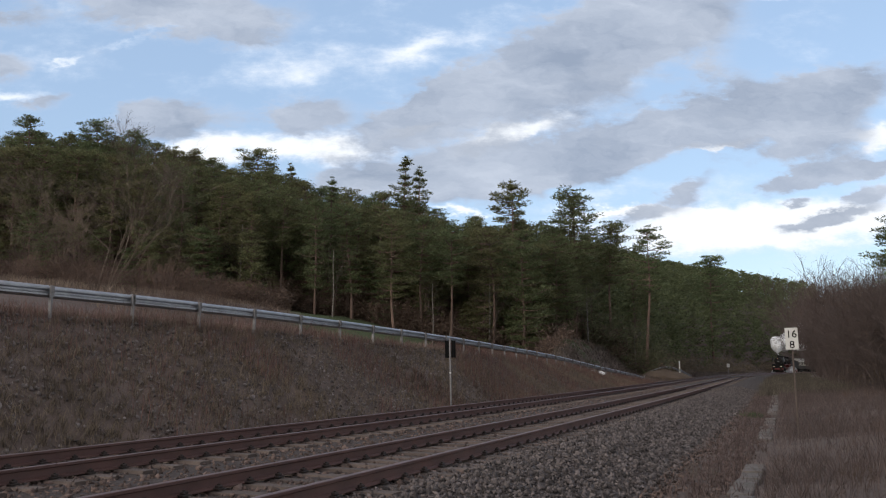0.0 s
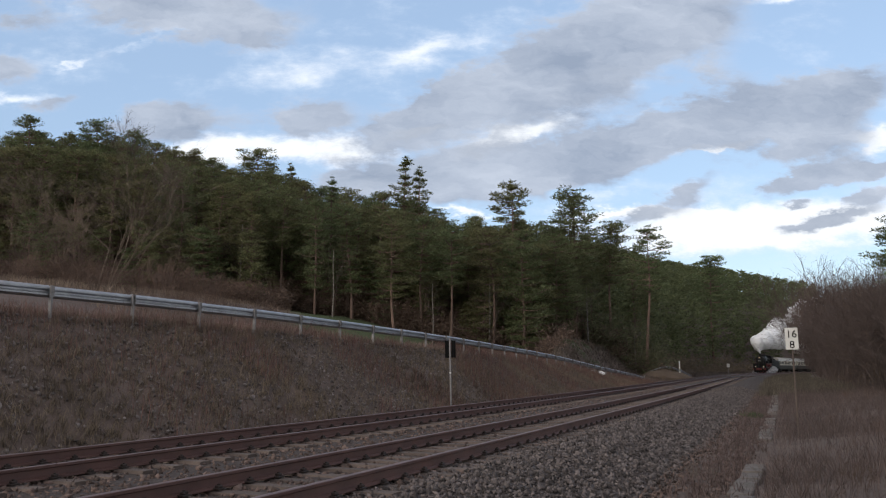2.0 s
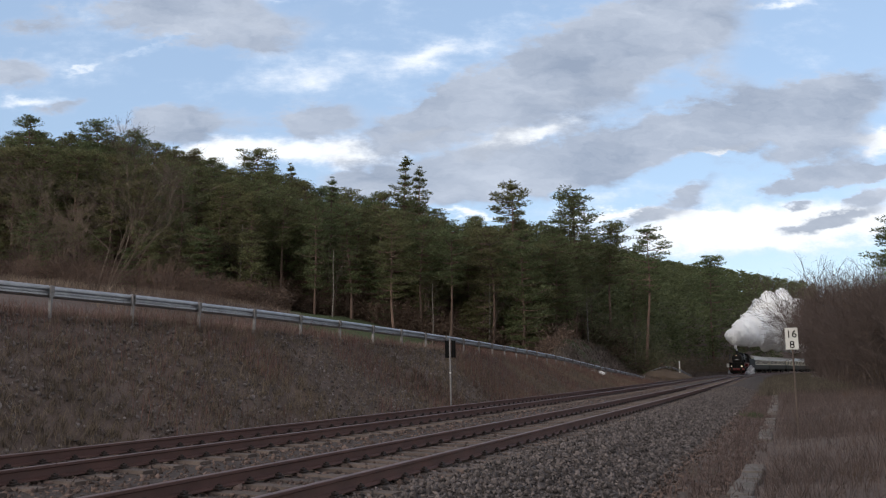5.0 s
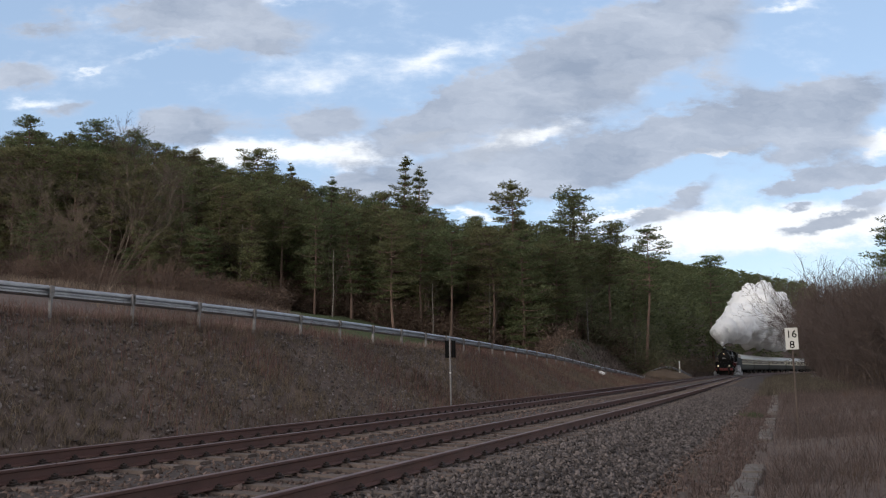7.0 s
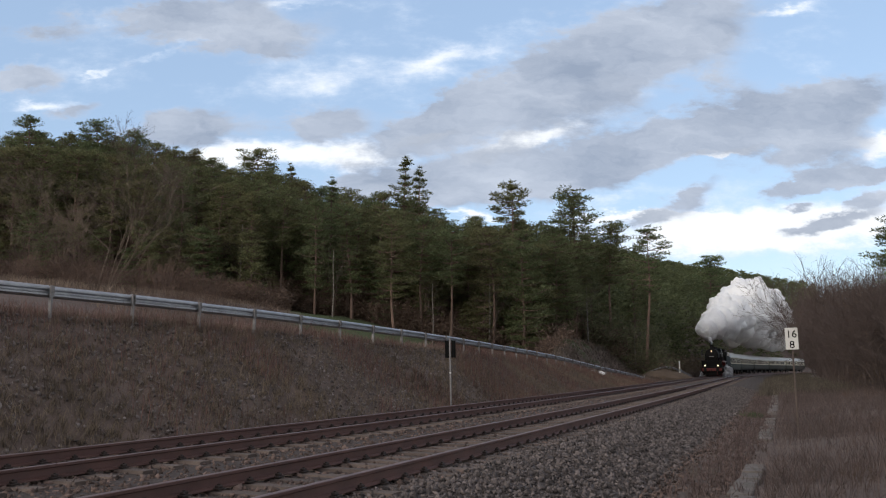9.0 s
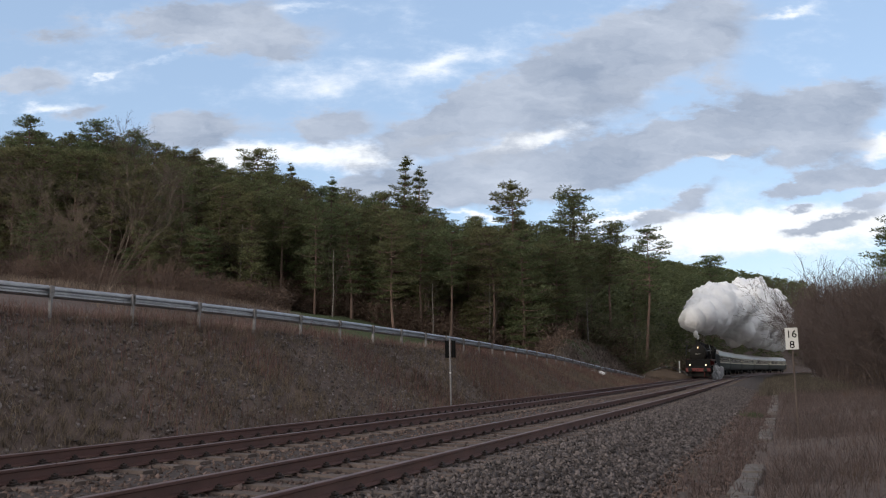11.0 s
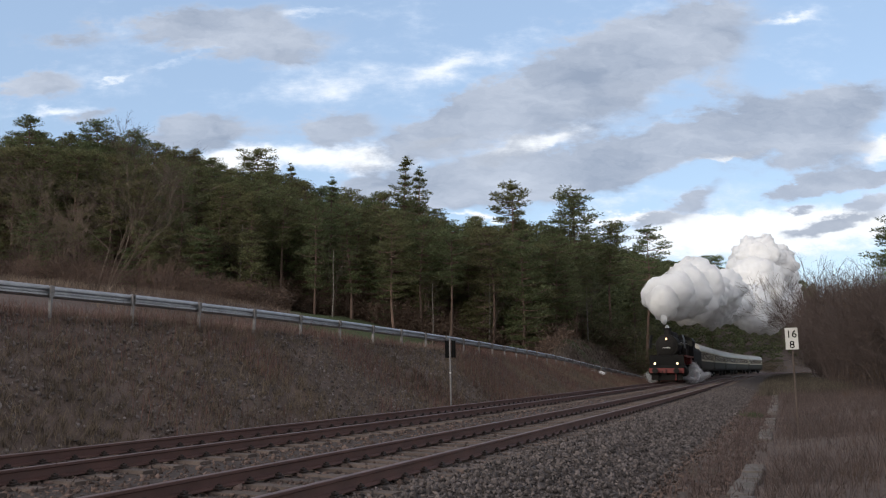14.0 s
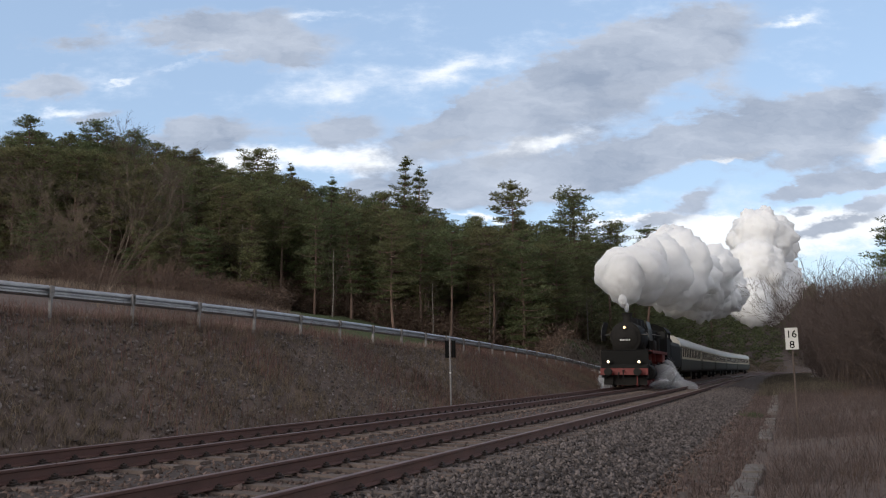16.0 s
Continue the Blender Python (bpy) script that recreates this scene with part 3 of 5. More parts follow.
def pine(seed, height, crown_from, spread, limbs, clump=0.8, count=34, pointed=0.0, bark=None, open_=0.0, name="pine_tree"):
    """A Scots pine: tapered trunk, uneven limbs in storeys, flat needle pads along each limb with gaps between."""
    rng = np.random.default_rng(seed)
    tree = thing(name, "tall dark green Scots pine with a bare reddish trunk", "tree", "pines of the wood")
    trunk = Shape()
    lean = rng.normal(0, 0.025, 2)
    pts = [Vector((lean[0] * z + 0.14 * math.sin(z * 0.4 + seed), lean[1] * z + 0.1 * math.sin(z * 0.55 + 2 * seed), z)) for z in np.linspace(-0.6, height * 0.97, 9)]
    for i in range(8):
        trunk.rod(pts[i], pts[i + 1], 0.19 * (1 - i / 8.6) * height / 15 + 0.02, 0.19 * (1 - (i + 1) / 8.6) * height / 15 + 0.02, 7, False)
    cs, rs = [], []
    storeys = max(4, limbs // 5)
    heavy = rng.uniform(0, math.tau)
    for k in range(limbs):
        f = (k // 5 + 0.35 * rng.random() + 0.3) / storeys
        if rng.random() < open_ * 0.45:
            continue
        f = min(f, 1.0)
        z = height * (crown_from + (0.97 - crown_from) * f)
        q = max(0.0, z / (height * 0.97)) * 8
        i = min(7, int(q))
        base = pts[i].lerp(pts[i + 1], q - i)
        base.z = z
        round_top = math.sin(math.pi * (0.14 + 0.74 * f)) ** 0.8
        a = k * 2.4 + rng.normal(0, 0.5)
        ln = spread * ((1 - pointed) * round_top + pointed * (1.1 - f)) * rng.uniform(0.4, 1.25) * (1 + 0.3 * math.cos(a - heavy))
        rise = rng.uniform(-0.05, 0.22) + 0.25 * (1 - pointed) * f
        tip = base + Vector((math.cos(a) * ln, math.sin(a) * ln, ln * rise))
        mid = base.lerp(tip, 0.5) + Vector((0, 0, -0.08 * ln))
        trunk.rod(base, mid, 0.05, 0.035, 4, False).rod(mid, tip, 0.035, 0.012, 4, False)
        side = Vector((-math.sin(a), math.cos(a), 0))
        pads = max(2, int(ln * 1.9))
        for q in range(pads):
            t = 0.42 + 0.6 * (q + 0.6 * rng.random()) / pads
            off = rng.normal(0, 0.26 * ln * (1.15 - t) + 0.12)
            p = base.lerp(tip, t) + side * off + Vector((0, 0, 0.1 + rng.normal(0, 0.07)))
            cs.append(tuple(p))
            rs.append(clump * rng.uniform(0.5, 1.2))
    for q in range(3):
        cs.append((pts[8].x + rng.normal(0, 0.15), pts[8].y + rng.normal(0, 0.15), height * (1.0 - 0.02 * q)))
        rs.append(clump * 0.45)
    part("trunk", trunk, bark or BARK, tree, "", True)
    v, t = spray(rng, np.array(cs), np.array(rs), count, 0.3, 0.05, 0.3)
    part("crown", raw_mesh("crown", v, t, NEEDLES), NEEDLES, tree)
    return tree


def branching(rng, shape, base, way, length, radius, depth, spread, up):
    tip = base + way * length
    wood = shape.stems if depth >= shape.cut else shape
    if depth == 0:
        side = way.orthogonal().normalized() * max(radius, 0.006)
        shape.add([base - side, base + side, tip + side * 0.4, tip - side * 0.4], [(0, 1, 2, 3)])
        for _ in range(2):
            e = base.lerp(tip, rng.uniform(0.3, 0.9))
            w = (way + Vector(rng.normal(0, 0.55, 3))).normalized() * length * 0.6
            shape.add([e - side * 0.6, e + side * 0.6, e + w], [(0, 1, 2)])
        return
    if depth == 1:
        wood.rod(base, tip, radius, radius * 0.6, 3, False)
    else:
        bend = base.lerp(tip, 0.5) + Vector(rng.normal(0, 0.06 * length, 3))
        wood.rod(base, bend, radius, radius * 0.8, 5 if wood is not shape else 3, False).rod(bend, tip, radius * 0.8, radius * 0.55, 5 if wood is not shape else 3, False)
    for i in range(int(rng.integers(3, 5))):
        t = rng.uniform(0.35, 1.0)
        w = (way + Vector(rng.normal(0, spread, 3)) + Vector((0, 0, up))).normalized()
        branching(rng, shape, base.lerp(tip, t), w, length * rng.uniform(0.5, 0.78), radius * 0.55, depth - 1, spread, up)


def bare_plant(name, seed, height, stems, depth, material, label, category, group, fan=0.5, spread=0.45, thick=0.012):
    """A leafless shrub or small tree of forking twigs."""
    rng = np.random.default_rng(seed)
    plant = thing(name, label, category, group)
    sh = Shape()
    sh.stems, sh.cut = Shape(), max(2, depth - 1)
    for i in range(stems):
        a = rng.uniform(0, math.tau)
        w = Vector((math.cos(a) * fan * rng.random(), math.sin(a) * fan * rng.random(), 1)).normalized()
        branching(rng, sh, Vector((math.cos(a) * 0.25, math.sin(a) * 0.25, -0.2)), w, height * rng.uniform(0.38, 0.52), thick * height * 0.35, depth, spread, 0.22)
    me = bpy.data.meshes.new("crown")
    me.from_pydata(sh.v, [], sh.f)
    me.materials.append(material)
    part("crown", me, material, plant, "fine leafless twigs")
    part("trunk", sh.stems, material, plant, "bare forking trunk and limbs", True)
    return plant


def put(proto, x, y, scale=1.0, turn=None, label="", group="", wide=1.0):
    z = float(land(x, y))
    m = pose(float(x), float(y), z, 0, 0, random.uniform(0, 360) if turn is None else turn) @ Matrix.Diagonal((scale * wide, scale * wide, scale, 1))
    ob = copy_thing(proto, m)
    return tagged(ob, label, "", group)


rng = np.random.default_rng(11)
PINES = [pine(1, 15, 0.3, 2.9, 60), pine(2, 15, 0.42, 2.7, 48), pine(3, 15, 0.2, 3.0, 72), pine(4, 15, 0.14, 3.1, 78), pine(5, 15, 0.5, 2.7, 42), pine(6, 15, 0.26, 2.9, 66)]
TALL = [pine(81, 15, 0.62, 2.7, 50, 0.7, 36, 0.3, open_=0.45), pine(82, 15, 0.5, 2.9, 70, 0.76, 36, 0.05, open_=0.15), pine(83, 15, 0.55, 2.6, 55, 0.72, 36, 0.15, open_=0.4)]
SPRUCES = [pine(21, 15, 0.4, 3.1, 66, 0.5, 30, 0.95, open_=0.25), pine(22, 15, 0.45, 2.9, 60, 0.5, 30, 0.9, open_=0.3)]


def crest(a):
    return np.interp(a, AZ, CREST)


# Trees that stand up above the rest: azimuth, top's slope, distance, kind.
EMERGENT = [(-0.497, 0.303, 104, 2), (-0.413, 0.296, 112, 1), (-0.366, 0.284, 116, 1), (-0.219, 0.26, 112, 1), (-0.137, 0.227, 101, -2), (-0.05, 0.2525, 108, -1), (-0.026, 0.241, 112, -2), (0.085, 0.222, 106, 0),
            (0.157, 0.213, 110, 1), (0.196, 0.172, 118, 1), (0.24, 0.168, 112, 2), (-0.183, 0.243, 110, -2), (-0.33, 0.265, 110, 1), (-0.3, 0.262, 112, 0), (-0.45, 0.283, 110, 0), (0.317, 0.131, 235, 1)]
for a, top, d, k in EMERGENT:
    proto = SPRUCES[-k - 1] if k < 0 else TALL[k]
    h = 1.2 + d * top - float(land(a * d, d))
    put(proto, a * d, d, h / 15, wide=0.76 if k < 0 else 0.78 if k == 0 else 0.92, label="Scots pine standing up above the edge of the wood", group="")
spots = []
for d in np.concatenate([np.arange(96, 128, 4.2), np.arange(128, 205, 8.5)]):
    a = -0.64
    while a < 0.42:
        dd = d + rng.normal(0, 1.6)
        x = a * dd
        s, n = to_track(np.array(x), np.array(dd))
        edge = -13 - 3 * math.sin(s * 0.11)
        if 0.1 < a < 0.265 and dd < 114:
            edge = float(np.interp(s, BAR_S, BAR_N)) - 8.5
        if n < edge:
            spots.append((x, dd, a))
        a += (4.0 if d < 110 else 5.0 if d < 128 else 7.5) / d * rng.uniform(0.7, 1.3)
spots.sort(key=lambda q: q[1])
far_spots = spots[290:]
for x, d, a in spots[:290]:
    z = float(land(x, d))
    h = 1.2 + d * float(crest(a)) - z - rng.uniform(-0.6, 3.4) * (0.5 + 0.5 * (d > 104)) - (1.0 if d < 104 else 0)
    h = min(max(h, 9.0), 19.0)
    put(PINES[int(rng.integers(0, 6))], x, d, h / 15, wide=rng.uniform(0.8, 1.05))
# the distant wood, one mass of trees beyond the bend
vs, ts, o = [], [], 0
for d in np.arange(126, 425, 8.0):
    a = 0.17
    while a < 0.44:
        dd = d + rng.normal(0, 2)
        s, n = to_track(np.array(a * dd), np.array(dd))
        if n < -12.5:
            far_spots.append((a * dd, dd, a))
        a += 5.2 / d * rng.uniform(0.7, 1.3)
for x, d, a in far_spots:
    z = float(land(x, d))
    h = min(max(1.2 + d * float(crest(a)) - z - (abs(rng.normal(2.2, 1.4)) if a < 0.2 else abs(rng.normal(0, 1.5))), 8), 17)
    k = 46
    f = rng.random(k)
    ang = rng.uniform(0, math.tau, k)
    rad = 2.1 * np.sin(math.pi * (0.15 + 0.8 * f)) * np.sqrt(rng.random(k))
    c = np.stack([x + rad * np.cos(ang), d + rad * np.sin(ang), z + h * (0.06 + 0.94 * f)], -1)
    v, t = spray(rng, c, np.full(k, 0.85), 10, 0.8, 0.19)
    vs.append(v)
    ts.append(t + o)
    o += len(v)
tagged(new("distant_wood", raw_mesh("distant_wood", np.concatenate(vs), np.concatenate(ts), NEEDLES)), "distant pine wood on the hill beyond the bend", "wood", kind="stuff")

SHRUBS = [bare_plant("shrub", 31 + i, 3.0, 7, 3, TWIG_RED, "leafless reddish-brown shrub at the foot of the wood", "shrub", "shrubs at the wood's edge", 0.7) for i in range(3)]
THICKET = [bare_plant("thicket_bush", 41 + i, 6.0, 8, 4, TWIG, "tall dark leafless bush in a dense thicket by the line", "bush", "bushes of the thicket", 0.6, 0.5, 0.009) for i in range(3)]
BARE = [bare_plant("bare_tree", 51, 10.0, 5, 5, TWIG_GREY, "wide leafless tree with fine grey-brown branches before the wood", "tree", "", 0.7, 0.4, 0.0075)]
BIRCHES = []
for seed in (61, 62):
    b = bare_plant("birch_tree", seed, 11.0, 1, 4, TWIG, "slim leafless birch with a pale trunk at the wood's edge", "tree", "birches", 0.12, 0.4, 0.006)
    tr = Shape()
    for i in range(6):
        tr.rod((0.05 * math.sin(i), 0.05 * math.cos(i * 1.3), -0.4 + i * 1.4), (0.05 * math.sin(i + 1), 0.05 * math.cos((i + 1) * 1.3), 1.0 + i * 1.4), 0.1 - i * 0.012, 0.088 - i * 0.012, 6, False)
    part("trunk", tr, BIRCH, b, "pale birch trunk", True)
    BIRCHES.append(b)
for a, d, h in ((-0.13, 93, 7.5), (-0.227, 95, 8), (-0.012, 94, 7), (0.17, 109, 8), (0.225, 112, 6.5), (-0.275, 95, 8), (-0.3, 94, 8), (0.055, 97, 9), (0.13, 108, 9), (-0.24, 94, 9)):
    put(BIRCHES[int(rng.integers(0, 2))], a * d, d, h / 8)
for a, d, sc, tn in ((-0.405, 61, 1.28, 20), (-0.45, 84, 1.1, 140), (-0.52, 84, 0.95, 75)):
    put(BARE[0], a * d, d, sc, tn, wide=1.25)
for i in range(46):
    a = rng.uniform(-0.62, -0.15)
    d = rng.uniform(42, 66)
    s, n = to_track(np.array(a * d), np.array(d))
    if n < np.interp(s, BAR_S, BAR_N) - 7.5:
        put(SHRUBS[int(rng.integers(0, 3))], a * d, d, rng.uniform(0.4, 0.75))
bc, br = [], []
for i in range(420):
    x, y, _ = along(118 + 250 * rng.random(), -6.0 - 26 * rng.random() ** 1.5)
    top = rng.uniform(1.2, 4.0)
    for q in range(14):
        bc.append((x + rng.normal(0, 0.7), y + rng.normal(0, 0.7), float(land(x, y)) + top * rng.random()))
        br.append(0.6)
v, t = spray(rng, np.array(bc), np.array(br), 10, 0.55, 0.05, 0.9)
tagged(new("far_brush", raw_mesh("far_brush", v, t, BRUSH)), "reddish-brown leafless brush along the foot of the hill by the bend", "brush", kind="stuff")
for i in range(60):
    s = 80 + 190 * rng.random()
    x, y, _ = along(s, 11.5 + 5 * rng.random())
    if (x - 3.6) / y > 0.412:
        put(THICKET[int(rng.integers(0, 3))], float(x), float(y), rng.uniform(0.9, 1.3))
YOUNG = [pine(71, 7, 0.08, 2.0, 45, 0.55, 26, 0.5, name="young_pine"), pine(72, 7, 0.04, 2.2, 50, 0.55, 26, 0.4, name="young_pine")]
for i in range(34):
    a = rng.uniform(-0.62, 0.1)
    d = rng.uniform(88, 98) if a < -0.18 else rng.uniform(97, 103)
    put(YOUNG[int(rng.integers(0, 2))], a * d, d, rng.uniform(0.5, 1.2), label="young bushy pine with low branches at the wood's edge", group="young pines")
for i in range(48):
    a = rng.uniform(-0.66, -0.18)
    d = rng.uniform(62, 92)
    put(SHRUBS[int(rng.integers(0, 3))], a * d, d, rng.uniform(0.8, 1.5))
for i in range(64):
    a = rng.uniform(-0.55, 0.1)
    d = rng.uniform(99, 112)
    put(SHRUBS[int(rng.integers(0, 3))], a * d, d, rng.uniform(1.0, 1.9))
for i in range(40):
    a = rng.uniform(-0.5, 0.1)
    d = rng.uniform(99, 112)
    put(YOUNG[int(rng.integers(0, 2))], a * d, d, rng.uniform(0.6, 1.3), label="young bushy pine with low branches at the wood's edge", group="young pines")
for i in range(90):
    a = rng.uniform(-0.56, 0.1)
    d = rng.uniform(101, 114)
    put(YOUNG[int(rng.integers(0, 2))], a * d, d, rng.uniform(0.8, 1.5), label="young bushy pine with low branches at the wood's edge", group="young pines")
for i in range(26):
    x, y, _ = along(10 + 40 * rng.random(), 10.2 + 6 * rng.random())
    put(SHRUBS[int(rng.integers(0, 3))], float(x), float(y), rng.uniform(0.16, 0.3), label="low leafless bramble in the dry grass", group="brambles")
for i in range(84):
    a = rng.uniform(-0.6, 0.27)
    d = 93 + rng.uniform(-4, 3) + (20 if a > 0.12 else 6 if a > -0.18 else 0)
    put(SHRUBS[int(rng.integers(0, 3))], a * d, d, rng.uniform(0.6, 1.25))
for a, d, sc in ((0.01, 80, 0.55), (0.0, 82, 0.7), (0.03, 83, 0.6), (-0.02, 81, 0.5), (0.02, 84, 0.7), (0.05, 84, 0.55), (-0.3, 84, 1.0), (-0.26, 86, 1.1), (-0.28, 82, 0.9)):
    put(SHRUBS[int(rng.integers(0, 3))], a * d, d, sc)
for i in range(150):
    y = 46 + 110 * rng.random() ** 1.3
    lo = 0.407 + (0.035 if y < 56 else 0) + max(0, (54 - y)) * 0.006
    x = (0.412 + max(0, 54 - y) * 0.004 + (0.30 * rng.random() ** 1.2)) * y + 4.0
    s, n = to_track(np.array(x), np.array(y))
    if n < 10.3:
        continue
    h = 1.2 + y * np.interp(x / y, (0.4, 0.45, 0.5, 0.6), (0.09, 0.105, 0.108, 0.125)) + 0.2
    put(THICKET[int(rng.integers(0, 3))], x, y, min(h, 16) / 5.2 * rng.uniform(0.8, 1.03))
for x, y, h in ((28.0, 60, 8.9), (31.3, 58, 8.6), (32.5, 64, 8.8), (33.0, 60, 9.4)):
    put(THICKET[0], x, y, h / 5.2, label="taller pale leafless tree rising out of the thicket")
for i in range(16):
    a, d = rng.uniform(0.145, 0.235), rng.uniform(100, 122)
    s, n = to_track(np.array(a * d), np.array(d))
    if n < np.interp(s, BAR_S, BAR_N) - 5.0:
        put(SHRUBS[int(rng.integers(0, 3))], a * d, d, rng.uniform(0.35, 0.8))
DEAD_WEED = bare_plant("dead_weed", 91, 0.9, 6, 2, mat("pale_dead_stalk", (0.2, 0.165, 0.145), (0.12, 0.1, 0.09), 0.9), "pale dry dead weed standing beside the concrete slabs", "weed", "", 0.45, 0.3, 0.009)
for x, y, sc in ((4.09, 13.7, 0.55), (4.3, 14.4, 0.4)):
    put(DEAD_WEED, x, y, sc)
put(TALL[1], 41.4, 76, 1.0, label="dark pine at the end of the thicket")
put(PINES[0], 45.0, 80, 1.0, label="dark pine at the end of the thicket")
for p in [DEAD_WEED] + PINES + TALL + SPRUCES + YOUNG + SHRUBS + THICKET + BARE + BIRCHES:
    for o in (*p.children_recursive, p):
        bpy.data.objects.remove(o)
# low brush that hides the feet of the trunks behind the barrier
rng_b = np.random.default_rng(207)
bc, br = [], []
for i in range(2100):
    a, d = (rng_b.uniform(-0.56, 0.26), rng_b.uniform(88, 116)) if i < 1400 else (rng_b.uniform(-0.2, 0.13), rng_b.uniform(97, 106))
    s, n = to_track(np.array(a * d), np.array(d))
    if n > np.interp(s, BAR_S, BAR_N) - 3.0:
        continue
    if 0.143 < a < 0.25 and d < 111 or -0.19 < a < 0.07 and d < 97:
        continue
    top, base = rng_b.uniform(0.8, 2.6) + 1.2 * (i >= 1400) + 0.09 * max(0, d - 98), float(land(a * d, d))
    for q in range(14):
        bc.append((a * d + rng_b.normal(0, 0.8), d + rng_b.normal(0, 0.8), base + top * rng_b.random() ** 1.2))
        br.append(0.55)
v, t = spray(rng_b, np.array(bc), np.array(br), 8, 0.5, 0.06, 0.9)
UNDER = leafy("understorey_green", (0.16, 0.15, 0.088), (0.11, 0.104, 0.062), 0.45, 0.5)
uc, ur = [], []
for i in range(620):
    a, d = rng_b.uniform(-0.34, 0.26), rng_b.uniform(103, 116)
    if 0.1 < a < 0.26 and d < 110:
        continue
    top, base = rng_b.uniform(2.5, 7.5), float(land(a * d, d))
    for q in range(22):
        uc.append((a * d + rng_b.normal(0, 0.9), d + rng_b.normal(0, 0.8), base + top * rng_b.random()))
        ur.append(0.6)
uv, ut = spray(rng_b, np.array(uc), np.array(ur), 9, 0.42, 0.055, 0.5)
tagged(new("wood_understorey", raw_mesh("wood_understorey", uv, ut, UNDER)), "dim green understorey of saplings inside the pine wood", "undergrowth", kind="stuff")
uc, ur = [], []
for i in range(260):
    y = 46 + 95 * rng_b.random() ** 1.3
    x = (0.425 + max(0, 54 - y) * 0.004 + 0.2 * rng_b.random() ** 1.2) * y + 4.2
    s, n = to_track(np.array(x), np.array(y))
    if n < 11.0:
        continue
    top, base = (1.2 + y * float(np.interp(x / y, (0.4, 0.45, 0.5, 0.6), (0.085, 0.1, 0.1, 0.115)))) * rng_b.uniform(0.6, 0.98), float(land(x, y))
    for q in range(40):
        uc.append((x + rng_b.normal(0, 0.9), y + rng_b.normal(0, 0.9), base + top * rng_b.random() ** 0.8))
        ur.append(0.6)
uv, ut = spray(rng_b, np.array(uc), np.array(ur), 9, 0.5, 0.011, 0.9)
tagged(new("thicket_twigs", raw_mesh("thicket_twigs", uv, ut, BRUSH)), "tangle of fine brown twigs filling the thicket", "brush", kind="stuff")
tagged(new("wood_edge_brush", raw_mesh("wood_edge_brush", v, t, BRUSH)), "brown leafless brush at the foot of the pine wood", "brush", kind="stuff")

# ---------------------------------------------------------------- signs and posts


def letters(text, size, parent, x, z, y):
    cu = bpy.data.curves.new("writing", "FONT")
    cu.body, cu.size, cu.align_x, cu.extrude, cu.offset = text, size, "CENTER", 0.003, 0.002
    tmp = new("writing", cu)
    me = bpy.data.meshes.new_from_object(tmp.evaluated_get(bpy.context.evaluated_depsgraph_get()))
    bpy.data.objects.remove(tmp)
    me.materials.clear()
    me.materials.append(SIGN_BLACK)
    ob = part("writing", me, SIGN_BLACK, parent, "black numerals")
    ob.matrix_basis = pose(x, y, z, 90, 0, 0)


km = thing("kilometre_sign", "white railway distance sign reading 16 8 on a post", "sign", at=pose(9.04, 22.0, 0, 0, -1.0, -22))
part("plate", Shape().box(0, 0, 1.955, 0.31, 0.02, 0.56, 0.006), SIGN_WHITE, km)
part("post", Shape().rod((0, 0.045, -0.7), (0, 0.045, 2.2), 0.024, seg=10), SLEEPER, km, "grey-brown post", True)
part("bracket", Shape().box(0, 0.02, 2.12, 0.1, 0.03, 0.04, 0.005).box(0, 0.02, 1.8, 0.1, 0.03, 0.04, 0.005), ZINC_POST, km)
letters("16", 0.265, km, 0, 1.985, -0.014)
letters("8", 0.265, km, 0, 1.715, -0.014)

sig = thing("signal_board", "black double board on a slim grey post beside the far track", "signal board", at=pose(0.3, 32.5, 0, 0, -1.1, -20))
part("post", Shape().rod((0, 0, -0.7), (0, 0, 2.34), 0.036, seg=10), ZINC_POST, sig, "slim grey steel post", True)
for sx in (-0.115, 0.115):
    part("board", Shape().box(sx * 1.1, 0.04, 1.92, 0.17, 0.015, 0.66, 0.004), SIGN_BLACK, sig)
part("band", Shape().rod((0, 0, 1.0), (0, 0, 1.045), 0.042, seg=10), WHITE_PAINT, sig, "pale reflector band", True)

wp = thing("marker_post", "white marker post beside the line near the bend", "post", at=pose(30.4, 110, -0.4))
part("post", Shape().box(0, 0, 1.05, 0.13, 0.13, 2.9, 0.02), WHITE_PAINT, wp)
x, y, h = along(205.0, -3.6)
ts = thing("track_sign", "small pale sign on a post by the bend", "sign", at=pose(float(x), float(y), -0.4, 0, 0, -20))
part("post", Shape().rod((0, 0.05, -0.4), (0, 0.05, 2.6), 0.05, seg=8), ZINC_POST, ts)
part("plate", Shape().box(0, 0, 2.2, 0.65, 0.03, 0.8, 0.01), SIGN_WHITE, ts)
stub = thing("broken_birch", "pale broken birch trunk standing before the wood", "dead tree", at=pose(0.006 * 88, 88, float(land(0.5, 88)), 0, 2, 0))
part("trunk", Shape().rod((0, 0, -0.3), (0.05, 0, 1.4), 0.1, 0.085, 8).rod((0.05, 0, 1.4), (0.1, 0, 2.4), 0.085, 0.03, 8), BIRCH, stub, "", True)
